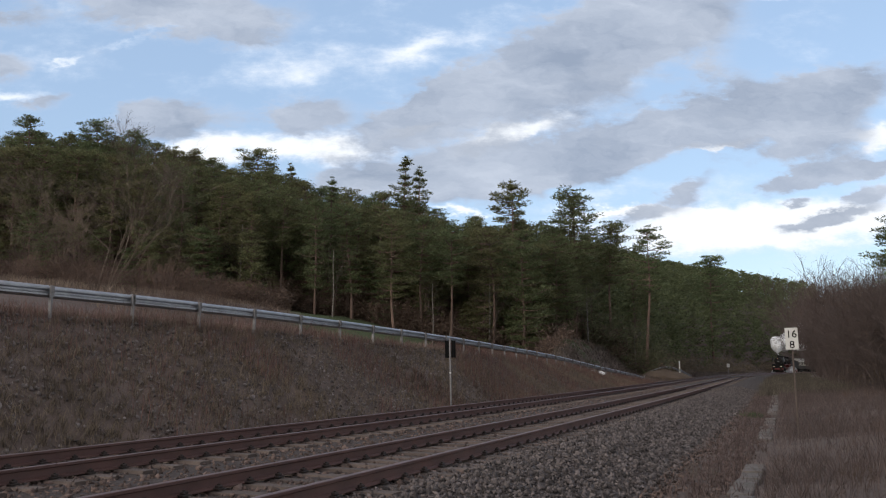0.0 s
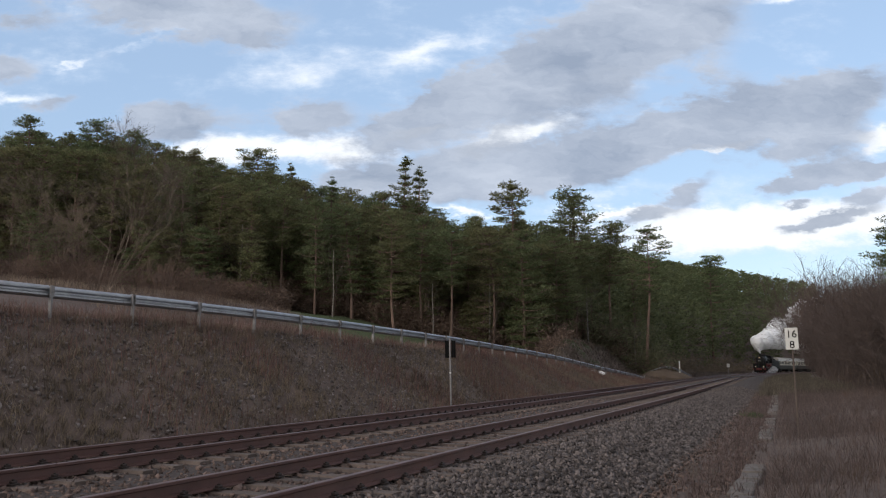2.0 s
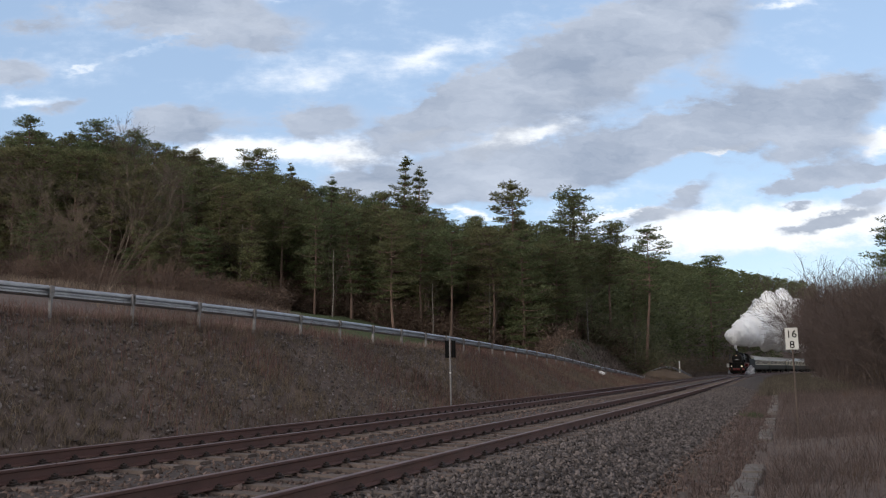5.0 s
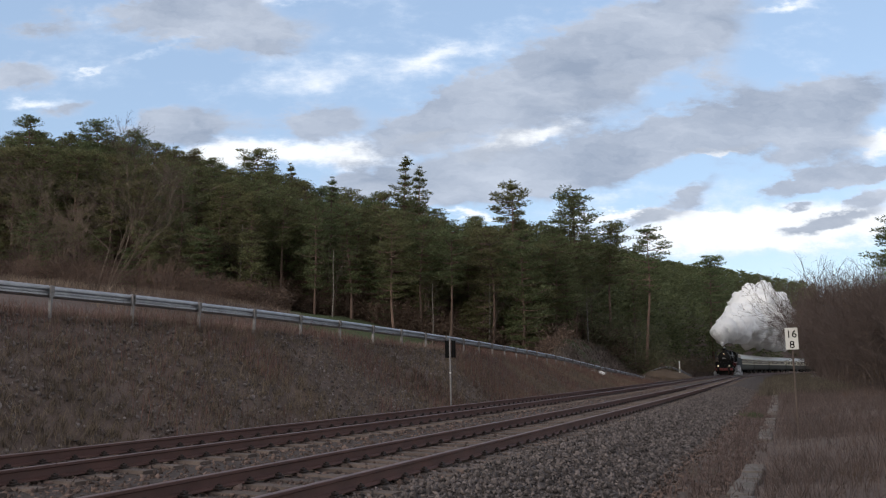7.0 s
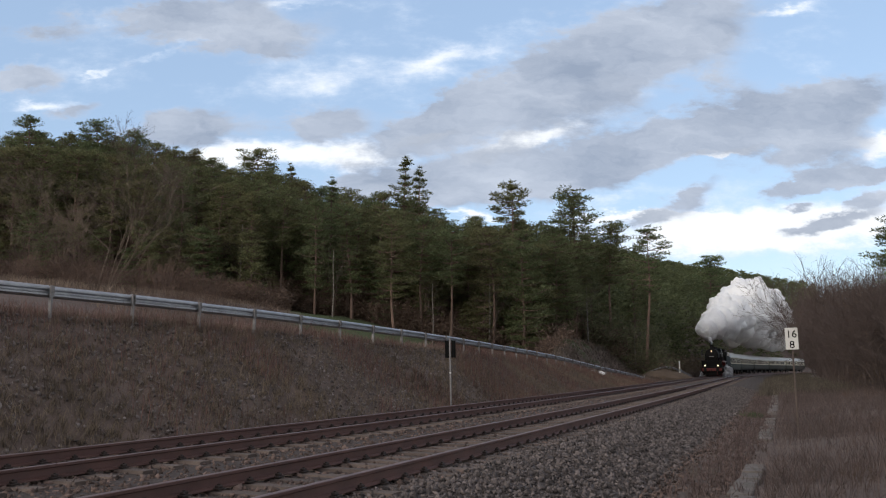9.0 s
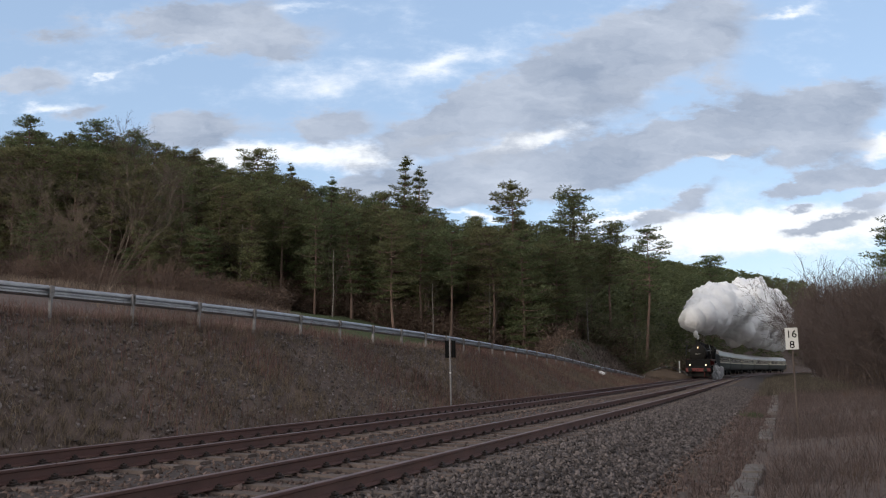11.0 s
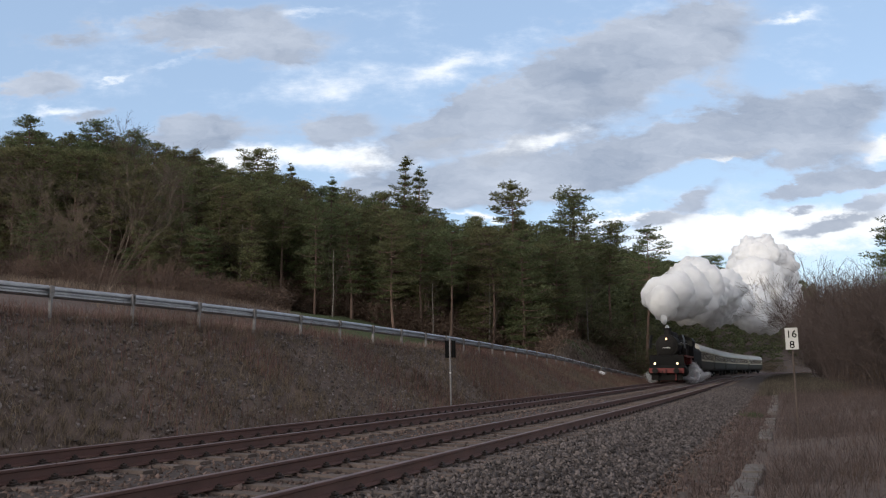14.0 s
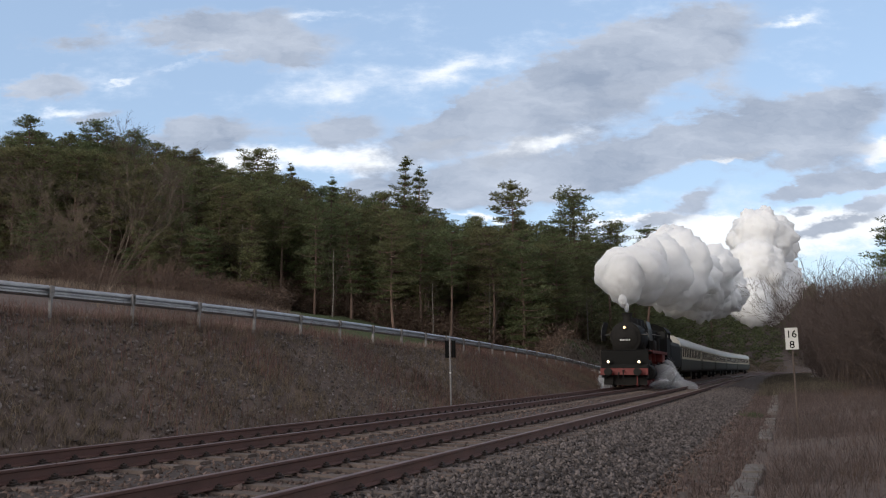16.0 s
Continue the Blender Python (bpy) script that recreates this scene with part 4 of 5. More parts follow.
# the second barrier, bent round over the low mound by the bend
arc = [(25.0, 107.5, -0.2), (25.3, 108, 1.0), (26.6, 109, 1.75), (28.2, 110, 1.85), (30.2, 111.5, 1.6), (32.0, 114, 0.9), (34.0, 117, 0.2)]
barrier(arc, "bent end of a second crash barrier over a low mound", 1.6)
mound = Shape()
ring = []
for i in range(9):
    for j in range(13):
        u, w = i / 8, j / 12 * 2 - 1
        px = 29.3 + 4.8 * w
        py = 110.5 + 1.0 * w * 2 - 3.0 * math.cos(u * math.pi) * math.sqrt(max(0, 1 - w * w * 0.98))
        ring.append((px + 0.1 * math.sin(i * 3 + j), py, float(land(px, py)) - 0.3 + (1.75 * (1 - w * w)) * math.sin(u * math.pi) ** 0.7 + 0.06 * math.sin(i * 5.1 + j * 2.3)))
mound.add(ring, [(i * 13 + j, i * 13 + j + 1, (i + 1) * 13 + j + 1, (i + 1) * 13 + j) for i in range(8) for j in range(12)])
tagged(part("mound", mound, mat("mound_earth", (0.12, 0.085, 0.06), (0.07, 0.05, 0.036), 0.95, 0, 0.8, 0.8, 8), None, "", True), "low brown earth mound by the bend", "mound", kind="structure")
# flat boxes for an unidentified pale thing lying behind the barrier
x, y = 0.171 * 79, 79.0
debris = thing("pale_boulders", "flat pale pieces lying behind the crash barrier", "stones", at=pose(x, y, float(land(x, y)), 0, 0, -20))
for i in range(7):
    sh = Shape().box(0, 0, 0, 0.55, 0.4, 0.16, 0.05, Euler((0.1 * i, 0.08 * i, i)).to_matrix())
    part("stone", sh, WHITE_PAINT if i % 3 == 0 else SLAB, debris, at=pose(-1.0 + 0.36 * i, 0.1 * math.sin(i * 4), 0.08 + 0.1 * math.sin(i * 0.5)))

# ---------------------------------------------------------------- the sky's cloud layer


def cloud_layer():
    """A shallow vault of cloud over the land; thin haze in the gaps lets the blue through."""
    H, R, rings, seg = 700.0, 4300.0, 44, 96
    v, f = [(0, 0, H)], []
    for i in range(1, rings + 1):
        r = R * (i / rings) ** 1.3
        z = H * (1 - (r / R) ** 2) - 90 * (r / R)
        for j in range(seg):
            a = math.tau * j / seg
            v.append((r * math.sin(a), r * math.cos(a), z))
    for j in range(seg):
        f.append((0, 1 + j, 1 + (j + 1) % seg))
        for i in range(rings - 1):
            p = 1 + i * seg
            f.append((p + j, p + seg + j, p + seg + (j + 1) % seg, p + (j + 1) % seg))
    me = bpy.data.meshes.new("cloud_layer")
    me.from_pydata(v, [], f)
    # bearing (degrees, clockwise from straight ahead) and height above the horizon
    at = me.attributes.new("bearing", "FLOAT_VECTOR", "POINT")
    at.data.foreach_set("vector", [c for p in v for c in (p[0] / max(p[1], 60.0), p[2] / max(p[1], 60.0), 0)])
    me.shade_smooth()
    m = bpy.data.materials.new("winter_clouds")
    m.use_nodes = True
    m.cycles.emission_sampling = "NONE"
    nt = m.node_tree
    n, ln = nt.nodes, nt.links.new
    n.clear()

    def math_(op, a, b=None, c=None, clamp=False):
        q = n.new("ShaderNodeMath")
        q.operation, q.use_clamp = op, clamp
        for i, s in enumerate((a, b, c)):
            if s is None:
                continue
            if isinstance(s, (int, float)):
                q.inputs[i].default_value = s
            else:
                ln(s, q.inputs[i])
        return q.outputs[0]

    def vec(op, a, b):
        q = n.new("ShaderNodeVectorMath")
        q.operation = op
        for i, s in enumerate((a, b)):
            if isinstance(s, tuple):
                q.inputs[i].default_value = s
            else:
                ln(s, q.inputs[i])
        return q.outputs["Vector"]

    def noise_(co, scale, detail, rough, stretch=(1, 1, 1)):
        q = n.new("ShaderNodeTexNoise")
        q.inputs["Scale"].default_value, q.inputs["Detail"].default_value, q.inputs["Roughness"].default_value = scale, detail, rough
        ln(vec("MULTIPLY", co, stretch), q.inputs["Vector"])
        return q
    att = n.new("ShaderNodeAttribute")
    att.attribute_name = "bearing"
    flat = att.outputs["Vector"]
    streak = (1.0, 2.1, 1.0)
    w1 = noise_(flat, 6.0, 5, 0.6, streak)
    w2 = noise_(flat, 22.0, 4, 0.6, streak)
    warp = vec("MULTIPLY", vec("SUBTRACT", w1.outputs["Color"], (0.5, 0.5, 0.5)), (0.075, 0.034, 0))
    warp2 = vec("MULTIPLY", vec("SUBTRACT", w2.outputs["Color"], (0.5, 0.5, 0.5)), (0.06, 0.032, 0))
    co = vec("ADD", vec("ADD", flat, warp), warp2)

    def bank(list_):
        total = None
        for x, y, rx, ry, turn, k in list_:
            r = n.new("ShaderNodeVectorRotate")
            r.rotation_type = "Z_AXIS"
            r.inputs["Angle"].default_value = -radians(turn)
            ln(vec("SUBTRACT", co, (x, y, 0)), r.inputs["Vector"])
            q = n.new("ShaderNodeVectorMath")
            q.operation = "DOT_PRODUCT"
            s = vec("MULTIPLY", r.outputs["Vector"], (1 / rx, 1 / ry, 0))
            ln(s, q.inputs[0])
            ln(s, q.inputs[1])
            e = math_("MULTIPLY", math_("POWER", 2.718, math_("MULTIPLY", q.outputs["Value"], -1.0)), k)
            total = e if total is None else math_("ADD", total, e)
        return total
    # x, y (slopes as seen from the line), half-widths, turn, strength
    GREY = [(0.152, 0.353, 0.155, 0.0581, 24, 1.5), (0.279, 0.411, 0.114, 0.0373, 20, 1.2), (0.302, 0.281, 0.245, 0.0266, 13, 1.65), (0.171, 0.239, 0.09, 0.0216, 14, 1.35), (-0.138, 0.299, 0.05, 0.0249, 0, 1.42), (-0.306, 0.294, 0.072, 0.0232, 2, 1.58),
            (-0.044, 0.222, 0.114, 0.0282, 4, 1.42), (0.027, 0.222, 0.065, 0.0216, 0, 1.05), (0.01, 0.31, 0.049, 0.0183, 32, 1.2), (-0.034, 0.278, 0.065, 0.0149, 10, 0.83), (-0.322, 0.433, 0.122, 0.0299, 4, 1.35), (-0.237, 0.409, 0.098, 0.0249, -6, 1.05),
            (-0.52, 0.354, 0.05, 0.0199, 4, 1.42), (-0.455, 0.312, 0.037, 0.0133, 10, 1.05), (-0.496, 0.411, 0.049, 0.0149, 0, 0.6), (0.443, 0.224, 0.064, 0.0124, 14, 1.72), (0.511, 0.231, 0.04, 0.0083, 16, 1.42), (0.302, 0.21, 0.035, 0.0124, 24, 0.95),
            (0.25, 0.179, 0.035, 0.0092, 10, 1.12), (0.466, 0.171, 0.059, 0.0092, 12, 1.42), (0.424, 0.192, 0.019, 0.0059, 0, 1.05), (0.514, 0.201, 0.028, 0.0092, 12, 1.35), (0.445, 0.269, 0.073, 0.0232, 4, 1.12), (0.448, 0.32, 0.078, 0.0266, 12, 1.27),
            (0.354, 0.36, 0.049, 0.0373, 0, 0.6)]
    WHITE = [(-0.157, 0.261, 0.102, 0.0163, 0, 0.85), (-0.267, 0.257, 0.041, 0.0136, 0, 0.9), (0.086, 0.270, 0.053, 0.0116, 18, 1.3), (0.392, 0.166, 0.190, 0.0272, 3, 1.35), (0.244, 0.185, 0.075, 0.0061, 0, 1), (0.521, 0.271, 0.029, 0.0122, 0, 0.95),
            (-0.503, 0.320, 0.042, 0.0102, 2, 0.6), (-0.350, 0.393, 0.042, 0.0054, 24, 0.4), (-0.437, 0.361, 0.023, 0.0034, 18, 0.35), (0.007, 0.381, 0.068, 0.0163, 20, 0.55), (-0.132, 0.360, 0.088, 0.0245, 10, 0.45), (-0.017, 0.278, 0.031, 0.0048, 8, 0.8),
            (0.424, 0.444, 0.031, 0.0075, 10, 0.7), (0.034, 0.183, 0.037, 0.0048, 0, 0.9), (0.332, 0.260, 0.048, 0.0041, 12, 0.8), (0.269, 0.310, 0.037, 0.0048, 16, 0.35), (-0.190, 0.451, 0.061, 0.0068, 8, 0.5), (0.204, 0.208, 0.048, 0.0095, 10, 0.4)]
    g = math_("ADD", bank(GREY), math_("MULTIPLY_ADD", noise_(flat, 11.0, 8, 0.64, streak).outputs["Fac"], 1.9, -1.02))
    wht = math_("ADD", bank(WHITE), math_("MULTIPLY_ADD", noise_(vec("ADD", flat, (3, 7, 0)), 8.0, 8, 0.64, streak).outputs["Fac"], 1.7, -0.86))
    gm, wm = n.new("ShaderNodeMapRange"), n.new("ShaderNodeMapRange")
    for q, src, lo, hi in ((gm, g, 0.16, 0.8), (wm, wht, 0.0, 0.78)):
        q.interpolation_type = "SMOOTHSTEP"
        q.inputs["From Min"].default_value, q.inputs["From Max"].default_value = lo, hi
        ln(src, q.inputs["Value"])
    c1, c2 = n.new("ShaderNodeMix"), n.new("ShaderNodeMix")
    c1.data_type = c2.data_type = "RGBA"
    c1.inputs["A"].default_value, c1.inputs["B"].default_value = (0.42, 0.6, 0.92, 1), (0.78, 0.84, 0.94, 1)
    c4 = n.new("ShaderNodeMix")
    c4.data_type = "RGBA"
    c4.inputs["A"].default_value, c4.inputs["B"].default_value = (0.235, 0.29, 0.4, 1), (0.45, 0.51, 0.63, 1)
    gv = n.new("ShaderNodeMapRange")
    gv.inputs["From Min"].default_value, gv.inputs["From Max"].default_value = 0.3, 0.7
    ln(noise_(vec("ADD", co, (9, 2, 0)), 8.0, 8, 0.6, (1, 2.4, 1)).outputs["Fac"], gv.inputs["Value"])
    ln(gv.outputs[0], c4.inputs["Factor"])
    ln(c4.outputs["Result"], c2.inputs["B"])
    # the cover closes overhead and behind, unseen, tinted pinkish grey to warm the light
    sep = n.new("ShaderNodeSeparateXYZ")
    ln(flat, sep.inputs[0])
    shut, c3 = n.new("ShaderNodeMapRange"), n.new("ShaderNodeMix")
    c3.data_type = "RGBA"
    shut.inputs["From Min"].default_value, shut.inputs["From Max"].default_value = 0.5, 1.1
    ln(math_("MAXIMUM", sep.outputs[1], math_("MULTIPLY", math_("ABSOLUTE", sep.outputs[0]), 0.6)), shut.inputs["Value"])
    c3.inputs["B"].default_value = (0.6, 0.58, 0.61, 1)
    ln(shut.outputs[0], c3.inputs["Factor"])
    ln(wm.outputs[0], c1.inputs["Factor"])
    ln(c1.outputs["Result"], c2.inputs["A"])
    ln(math_("MULTIPLY", gm.outputs[0], 0.92), c2.inputs["Factor"])
    em, tr, mx, out = n.new("ShaderNodeEmission"), n.new("ShaderNodeBsdfTransparent"), n.new("ShaderNodeMixShader"), n.new("ShaderNodeOutputMaterial")
    ln(c2.outputs["Result"], c3.inputs["A"])
    ln(c3.outputs["Result"], em.inputs["Color"])
    em.inputs["Strength"].default_value = 1.0
    cover = math_("ADD", math_("MULTIPLY", gm.outputs[0], 0.5), math_("MULTIPLY_ADD", wm.outputs[0], 0.5, 0.5), clamp=True)
    # the unseen cover is kept thin, so part of the sun lamp passes
    mf = n.new("ShaderNodeMix")
    ln(shut.outputs[0], mf.inputs["Factor"])
    ln(cover, mf.inputs["A"])
    mf.inputs["B"].default_value = 0.62
    cover = mf.outputs["Result"]
    ln(cover, mx.inputs[0])
    ln(tr.outputs[0], mx.inputs[1])
    ln(em.outputs[0], mx.inputs[2])
    ln(mx.outputs[0], out.inputs["Surface"])
    me.materials.append(m)
    return tagged(new("cloud_layer", me), "drifting broken grey and white winter clouds", "clouds", kind="structure")


CLOUDS = cloud_layer()

# ---------------------------------------------------------------- the train
# Each vehicle's space: y ahead, z up from the rail's top, x to its right; its front is at y = 0.
TURNING = []  # wheels: (part, place, radius)
RODS = []


def wheelset(parent, y, r, material, spokes=0, crank=False, tread=0.7525):
    w = Shape()
    for sx in (-1, 1):
        a = (sx * (tread - 0.06), 0, 0)
        w.lathe(a, (sx, 0, 0), [(0, r + 0.025), (0.03, r + 0.025), (0.035, r), (0.135, r - 0.006), (0.135, r - 0.07), (0.1, r - 0.075), (0.1, r - 0.13), (0.05, r - 0.13)], 28, False)
        w.lathe(a, (sx, 0, 0), [(0.0, r - 0.1), (0.03, r - 0.1)], 28)
        w.lathe(a, (sx, 0, 0), [(0.02, 0.15), (0.15, 0.13), (0.16, 0.06)], 14)
        for k in range(spokes):
            an = k * math.tau / spokes
            w.rod((sx * (tread + 0.01), 0.1 * math.cos(an), 0.1 * math.sin(an)), (sx * (tread + 0.01), (r - 0.1) * math.cos(an), (r - 0.1) * math.sin(an)), 0.035, 0.028, 5, False)
        if crank:
            w.box(sx * (tread + 0.05), -0.42, 0, 0.05, 0.22, 0.5, 0.02)
            w.rod((sx * (tread + 0.02), 0.32, 0), (sx * (tread + 0.22), 0.32, 0), 0.06, seg=10)
    w.rod((-tread, 0, 0), (tread, 0, 0), 0.08, seg=10)
    ob = part("wheelset", w, material, parent, "", True, at=pose(0, y, r))
    TURNING.append((ob, (0, y, r), r))
    return ob


def locomotive():
    e = thing("steam_locomotive", "black steam locomotive with red buffer beam and lit headlamps", "locomotive")
    # smokebox, boiler, firebox
    boiler = Shape().lathe((0, -2.9, 3.05), (0, -1, 0), [(0, 0.9), (0.02, 0.92), (1.6, 0.92), (1.62, 0.88), (3.2, 0.88), (5.0, 0.93), (7.0, 0.95)], 32)
    for d in (2.2, 3.3, 4.4, 5.5, 6.5):
        boiler.lathe((0, -2.9 - d, 3.05), (0, -1, 0), [(0, 0.89), (0.01, 0.965), (0.06, 0.965), (0.07, 0.89)], 32, False)
    part("boiler", boiler, LOCO_BLACK, e, "black boiler with clothing bands", True)
    box = Shape().lathe((0, -1.0, 3.05), (0, -1, 0), [(0, 0.86), (0.05, 0.95), (1.85, 0.95), (1.9, 0.9)], 32)
    for k in range(30):
        an = k * math.tau / 30
        box.rod((0.9 * math.cos(an), -0.98, 3.05 + 0.9 * math.sin(an)), (0.9 * math.cos(an), -1.02, 3.05 + 0.9 * math.sin(an)), 0.02, seg=5)
    box.extrude([(-0.55, 1.9), (-0.6, 2.5), (0.6, 2.5), (0.55, 1.9)], -1.2, -2.8)
    part("smokebox", box, LOCO_SOOT, e, "", True)
    door = Shape().lathe((0, -1.0, 3.05), (0, 1, 0), [(-0.02, 0.78), (0.05, 0.78), (0.13, 0.66), (0.2, 0.42), (0.235, 0.12), (0.24, 0.02)], 28)
    for z in (2.75, 3.05, 3.35):
        door.box(-0.45, -0.87, z, 0.6, 0.03, 0.05, 0.01)
    door.rod((0, -0.8, 3.05), (0, -0.66, 3.05), 0.05, seg=10).rod((-0.16, -0.69, 3.05), (0.16, -0.69, 3.05), 0.015, seg=6)
    part("smokebox_door", door, LOCO_SOOT, e, "domed smokebox door", True)
    plate = part("number_plate", Shape().box(0, -0.775, 2.88, 0.72, 0.02, 0.17, 0.01), LOCO_BLACK, e)
    bars = Shape()
    for k in range(7):
        bars.box(-0.27 + 0.09 * k, -0.76, 2.88, 0.05, 0.012, 0.09)
    part("plate_bar", bars, WHITE_PAINT, plate, "pale raised bars")
    part("chimney", Shape().lathe((0, -1.95, 3.9), (0, 0, 1), [(0, 0.42), (0.08, 0.3), (0.3, 0.27), (0.56, 0.29), (0.6, 0.34), (0.66, 0.34), (0.66, 0.25), (0.3, 0.22)], 24), LOCO_SOOT, e, "", True)
    for name, y, r, h in (("feedwater_dome", -3.75, 0.42, 0.5), ("sand_dome", -5.1, 0.46, 0.48), ("steam_dome", -6.6, 0.44, 0.52)):
        part(name, Shape().lathe((0, y, 3.75), (0, 0, 1), [(0, r + 0.12), (0.16, r), (h - 0.05, r), (h + 0.04, r * 0.85), (h + 0.11, r * 0.45), (h + 0.13, 0.02)], 22), LOCO_BLACK, e, "", True)
    # cab
    cab = Shape()
    cab.extrude([(-1.48, 1.55), (-1.5, 3.2), (-1.42, 3.22), (-1.4, 1.55)], -10.0, -12.3).extrude([(1.48, 1.55), (1.5, 3.2), (1.42, 3.22), (1.4, 1.55)], -10.0, -12.3)
    cab.extrude([(-1.5, 1.55), (-1.5, 3.5), (-1.2, 3.95), (-0.6, 4.15), (0.6, 4.15), (1.2, 3.95), (1.5, 3.5), (1.5, 1.55)], -9.95, -10.02)
    for sx in (-1, 1):
        for y, l in ((-10.2, 0.35), (-11.2, 0.2), (-12.2, 0.2)):
            cab.box(sx * 1.46, y, 3.45, 0.06, l, 0.5)
    part("cab", cab, LOCO_BLACK, e, "black cab with side windows")
    part("cab_roof", Shape().extrude([(-1.56, 3.62), (-1.3, 3.98), (-0.7, 4.22), (0, 4.28), (0.7, 4.22), (1.3, 3.98), (1.56, 3.62), (1.5, 3.62), (1.26, 3.92), (0.68, 4.15), (0, 4.21), (-0.68, 4.15), (-1.26, 3.92), (-1.5, 3.62)], -9.75, -12.75), LOCO_SOOT, e)
    for sx in (-1, 1):
        part("cab_window", Shape().box(sx * 1.44, -11.7, 3.45, 0.02, 0.85, 0.42), GLASS_DARK, e)
        part("front_window", Shape().box(sx * 1.14, -9.94, 3.45, 0.5, 0.02, 0.5, 0.01), GLASS_DARK, e)
    # running boards, front apron, deflectors
    for sx in (-1, 1):
        part("running_board", Shape().box(sx * 1.2, -6.1, 2.25, 0.6, 7.8, 0.05, 0.01).box(sx * 1.47, -6.1, 2.18, 0.03, 7.8, 0.16, 0.005), LOCO_RED, e, "red-edged running board")
        d = Shape()
        d.extrude([(sx * 1.47, 2.85), (sx * 1.43, 3.5), (sx * 1.3, 3.98), (sx * 1.27, 3.97), (sx * 1.4, 3.5), (sx * 1.44, 2.85)], -0.75, -2.35)
        d.box(sx * 1.15, -1.2, 3.2, 0.6, 0.04, 0.06).box(sx * 1.15, -2.1, 3.2, 0.6, 0.04, 0.06)
        part("smoke_deflector", d, LOCO_SHEEN, e, "black wind deflector plate with a sheen")
        part("handrail", Shape().rod((sx * 1.02, -2.9, 3.35), (sx * 1.06, -9.9, 3.4), 0.018, seg=6), STEEL, e)
        pipe = Shape().rod((sx * 0.8, -2.3, 2.75), (sx * 1.1, -2.5, 1.4), 0.14, 0.16, 12).rod((sx * 0.9, -3.4, 3.5), (sx * 0.95, -9.6, 3.7), 0.035, seg=6).rod((sx * 0.95, -4.2, 2.35), (sx * 0.95, -9.7, 2.5), 0.05, seg=6)
        pipe.box(sx * 1.08, -5.3, 2.62, 0.42, 1.1, 0.7, 0.08).rod((sx * 1.12, -7.4, 2.35), (sx * 1.12, -7.4, 3.2), 0.16, seg=12)
        part("steam_pipe", pipe, LOCO_SOOT, e, "", True)
    part("front_apron", Shape().box(0, -0.5, 1.8, 2.86, 0.06, 0.86, 0.02, Euler((radians(-10), 0, 0)).to_matrix()).box(0, -0.95, 2.27, 2.9, 0.95, 0.05, 0.01).box(0, -0.3, 1.3, 2.8, 0.3, 0.24, 0.02), LOCO_BLACK, e, "black front apron and step plate")
    part("buffer_beam", Shape().box(0, -0.1, 0.98, 2.86, 0.16, 0.42, 0.02), LOCO_RED, e, "red buffer beam")
    for sx in (-1, 1):
        part("buffer", Shape().lathe((sx * 0.875, -0.02, 0.98), (0, 1, 0), [(0, 0.19), (0.3, 0.16), (0.32, 0.1), (0.52, 0.1), (0.53, 0.24), (0.57, 0.24), (0.58, 0.14)], 18), LOCO_SOOT, e, "", True)
        lamp = part("headlamp", Shape().lathe((sx * 0.92, -0.22, 1.58), (0, 1, 0), [(0, 0.09), (0.06, 0.13), (0.24, 0.14), (0.27, 0.13), (0.26, 0.105)], 18).box(sx * 0.92, -0.12, 1.42, 0.1, 0.1, 0.1), LOCO_SOOT, e, "", True)
        part("lens", Shape().lathe((sx * 0.92, 0.035, 1.58), (0, 1, 0), [(0, 0.08), (0.03, 0.06), (0.04, 0.03)], 16), LAMP_GLOW, lamp, "glowing warm lamp lens")
        part("guard_iron", Shape().box(sx * 0.74, -0.35, 0.6, 0.07, 0.1, 1.0, 0.01).box(sx * 0.74, -0.25, 0.2, 0.1, 0.28, 0.12, 0.02), LOCO_RED if sx < 0 else LOCO_SOOT, e, "rail guard before the wheels")
        part("front_step", Shape().box(sx * 1.25, -0.35, 0.62, 0.3, 0.3, 0.03).box(sx * 1.13, -0.35, 0.85, 0.03, 0.2, 0.5).box(sx * 1.38, -0.35, 0.85, 0.03, 0.2, 0.5), LOCO_SOOT, e)
    top = part("top_headlamp", Shape().lathe((0, -0.95, 3.62), (0, 1, 0), [(0, 0.09), (0.05, 0.14), (0.24, 0.15), (0.25, 0.12)], 16), LOCO_SOOT, e, "", True)
    part("lens", Shape().lathe((0, -0.71, 3.62), (0, 1, 0), [(0, 0.09), (0.03, 0.07), (0.04, 0.02)], 16), LAMP_DIM, top, "glowing warm lamp lens")
    part("coupling", Shape().rod((0, 0, 1.06), (0, 0.28, 1.04), 0.045, seg=8).rod((0, 0.25, 1.04), (0, 0.25, 0.55), 0.035, seg=8), LOCO_SOOT, e, "hanging screw coupling")
    part("brake_hose", Shape().rod((0.3, 0, 0.95), (0.32, 0.16, 0.75), 0.03, seg=7).rod((0.32, 0.16, 0.75), (0.3, 0.06, 0.45), 0.03, seg=7), LOCO_SOOT, e)
    # plain sheet added to darken the space below the beam
    part("plough", Shape().extrude([(-1.3, 0.16), (-1.3, 0.9), (1.3, 0.9), (1.3, 0.16)], -0.5, -0.56), LOCO_SOOT, e, "dark sheet added under the buffer beam")
    # frame, cylinders, gear
    fr = Shape()
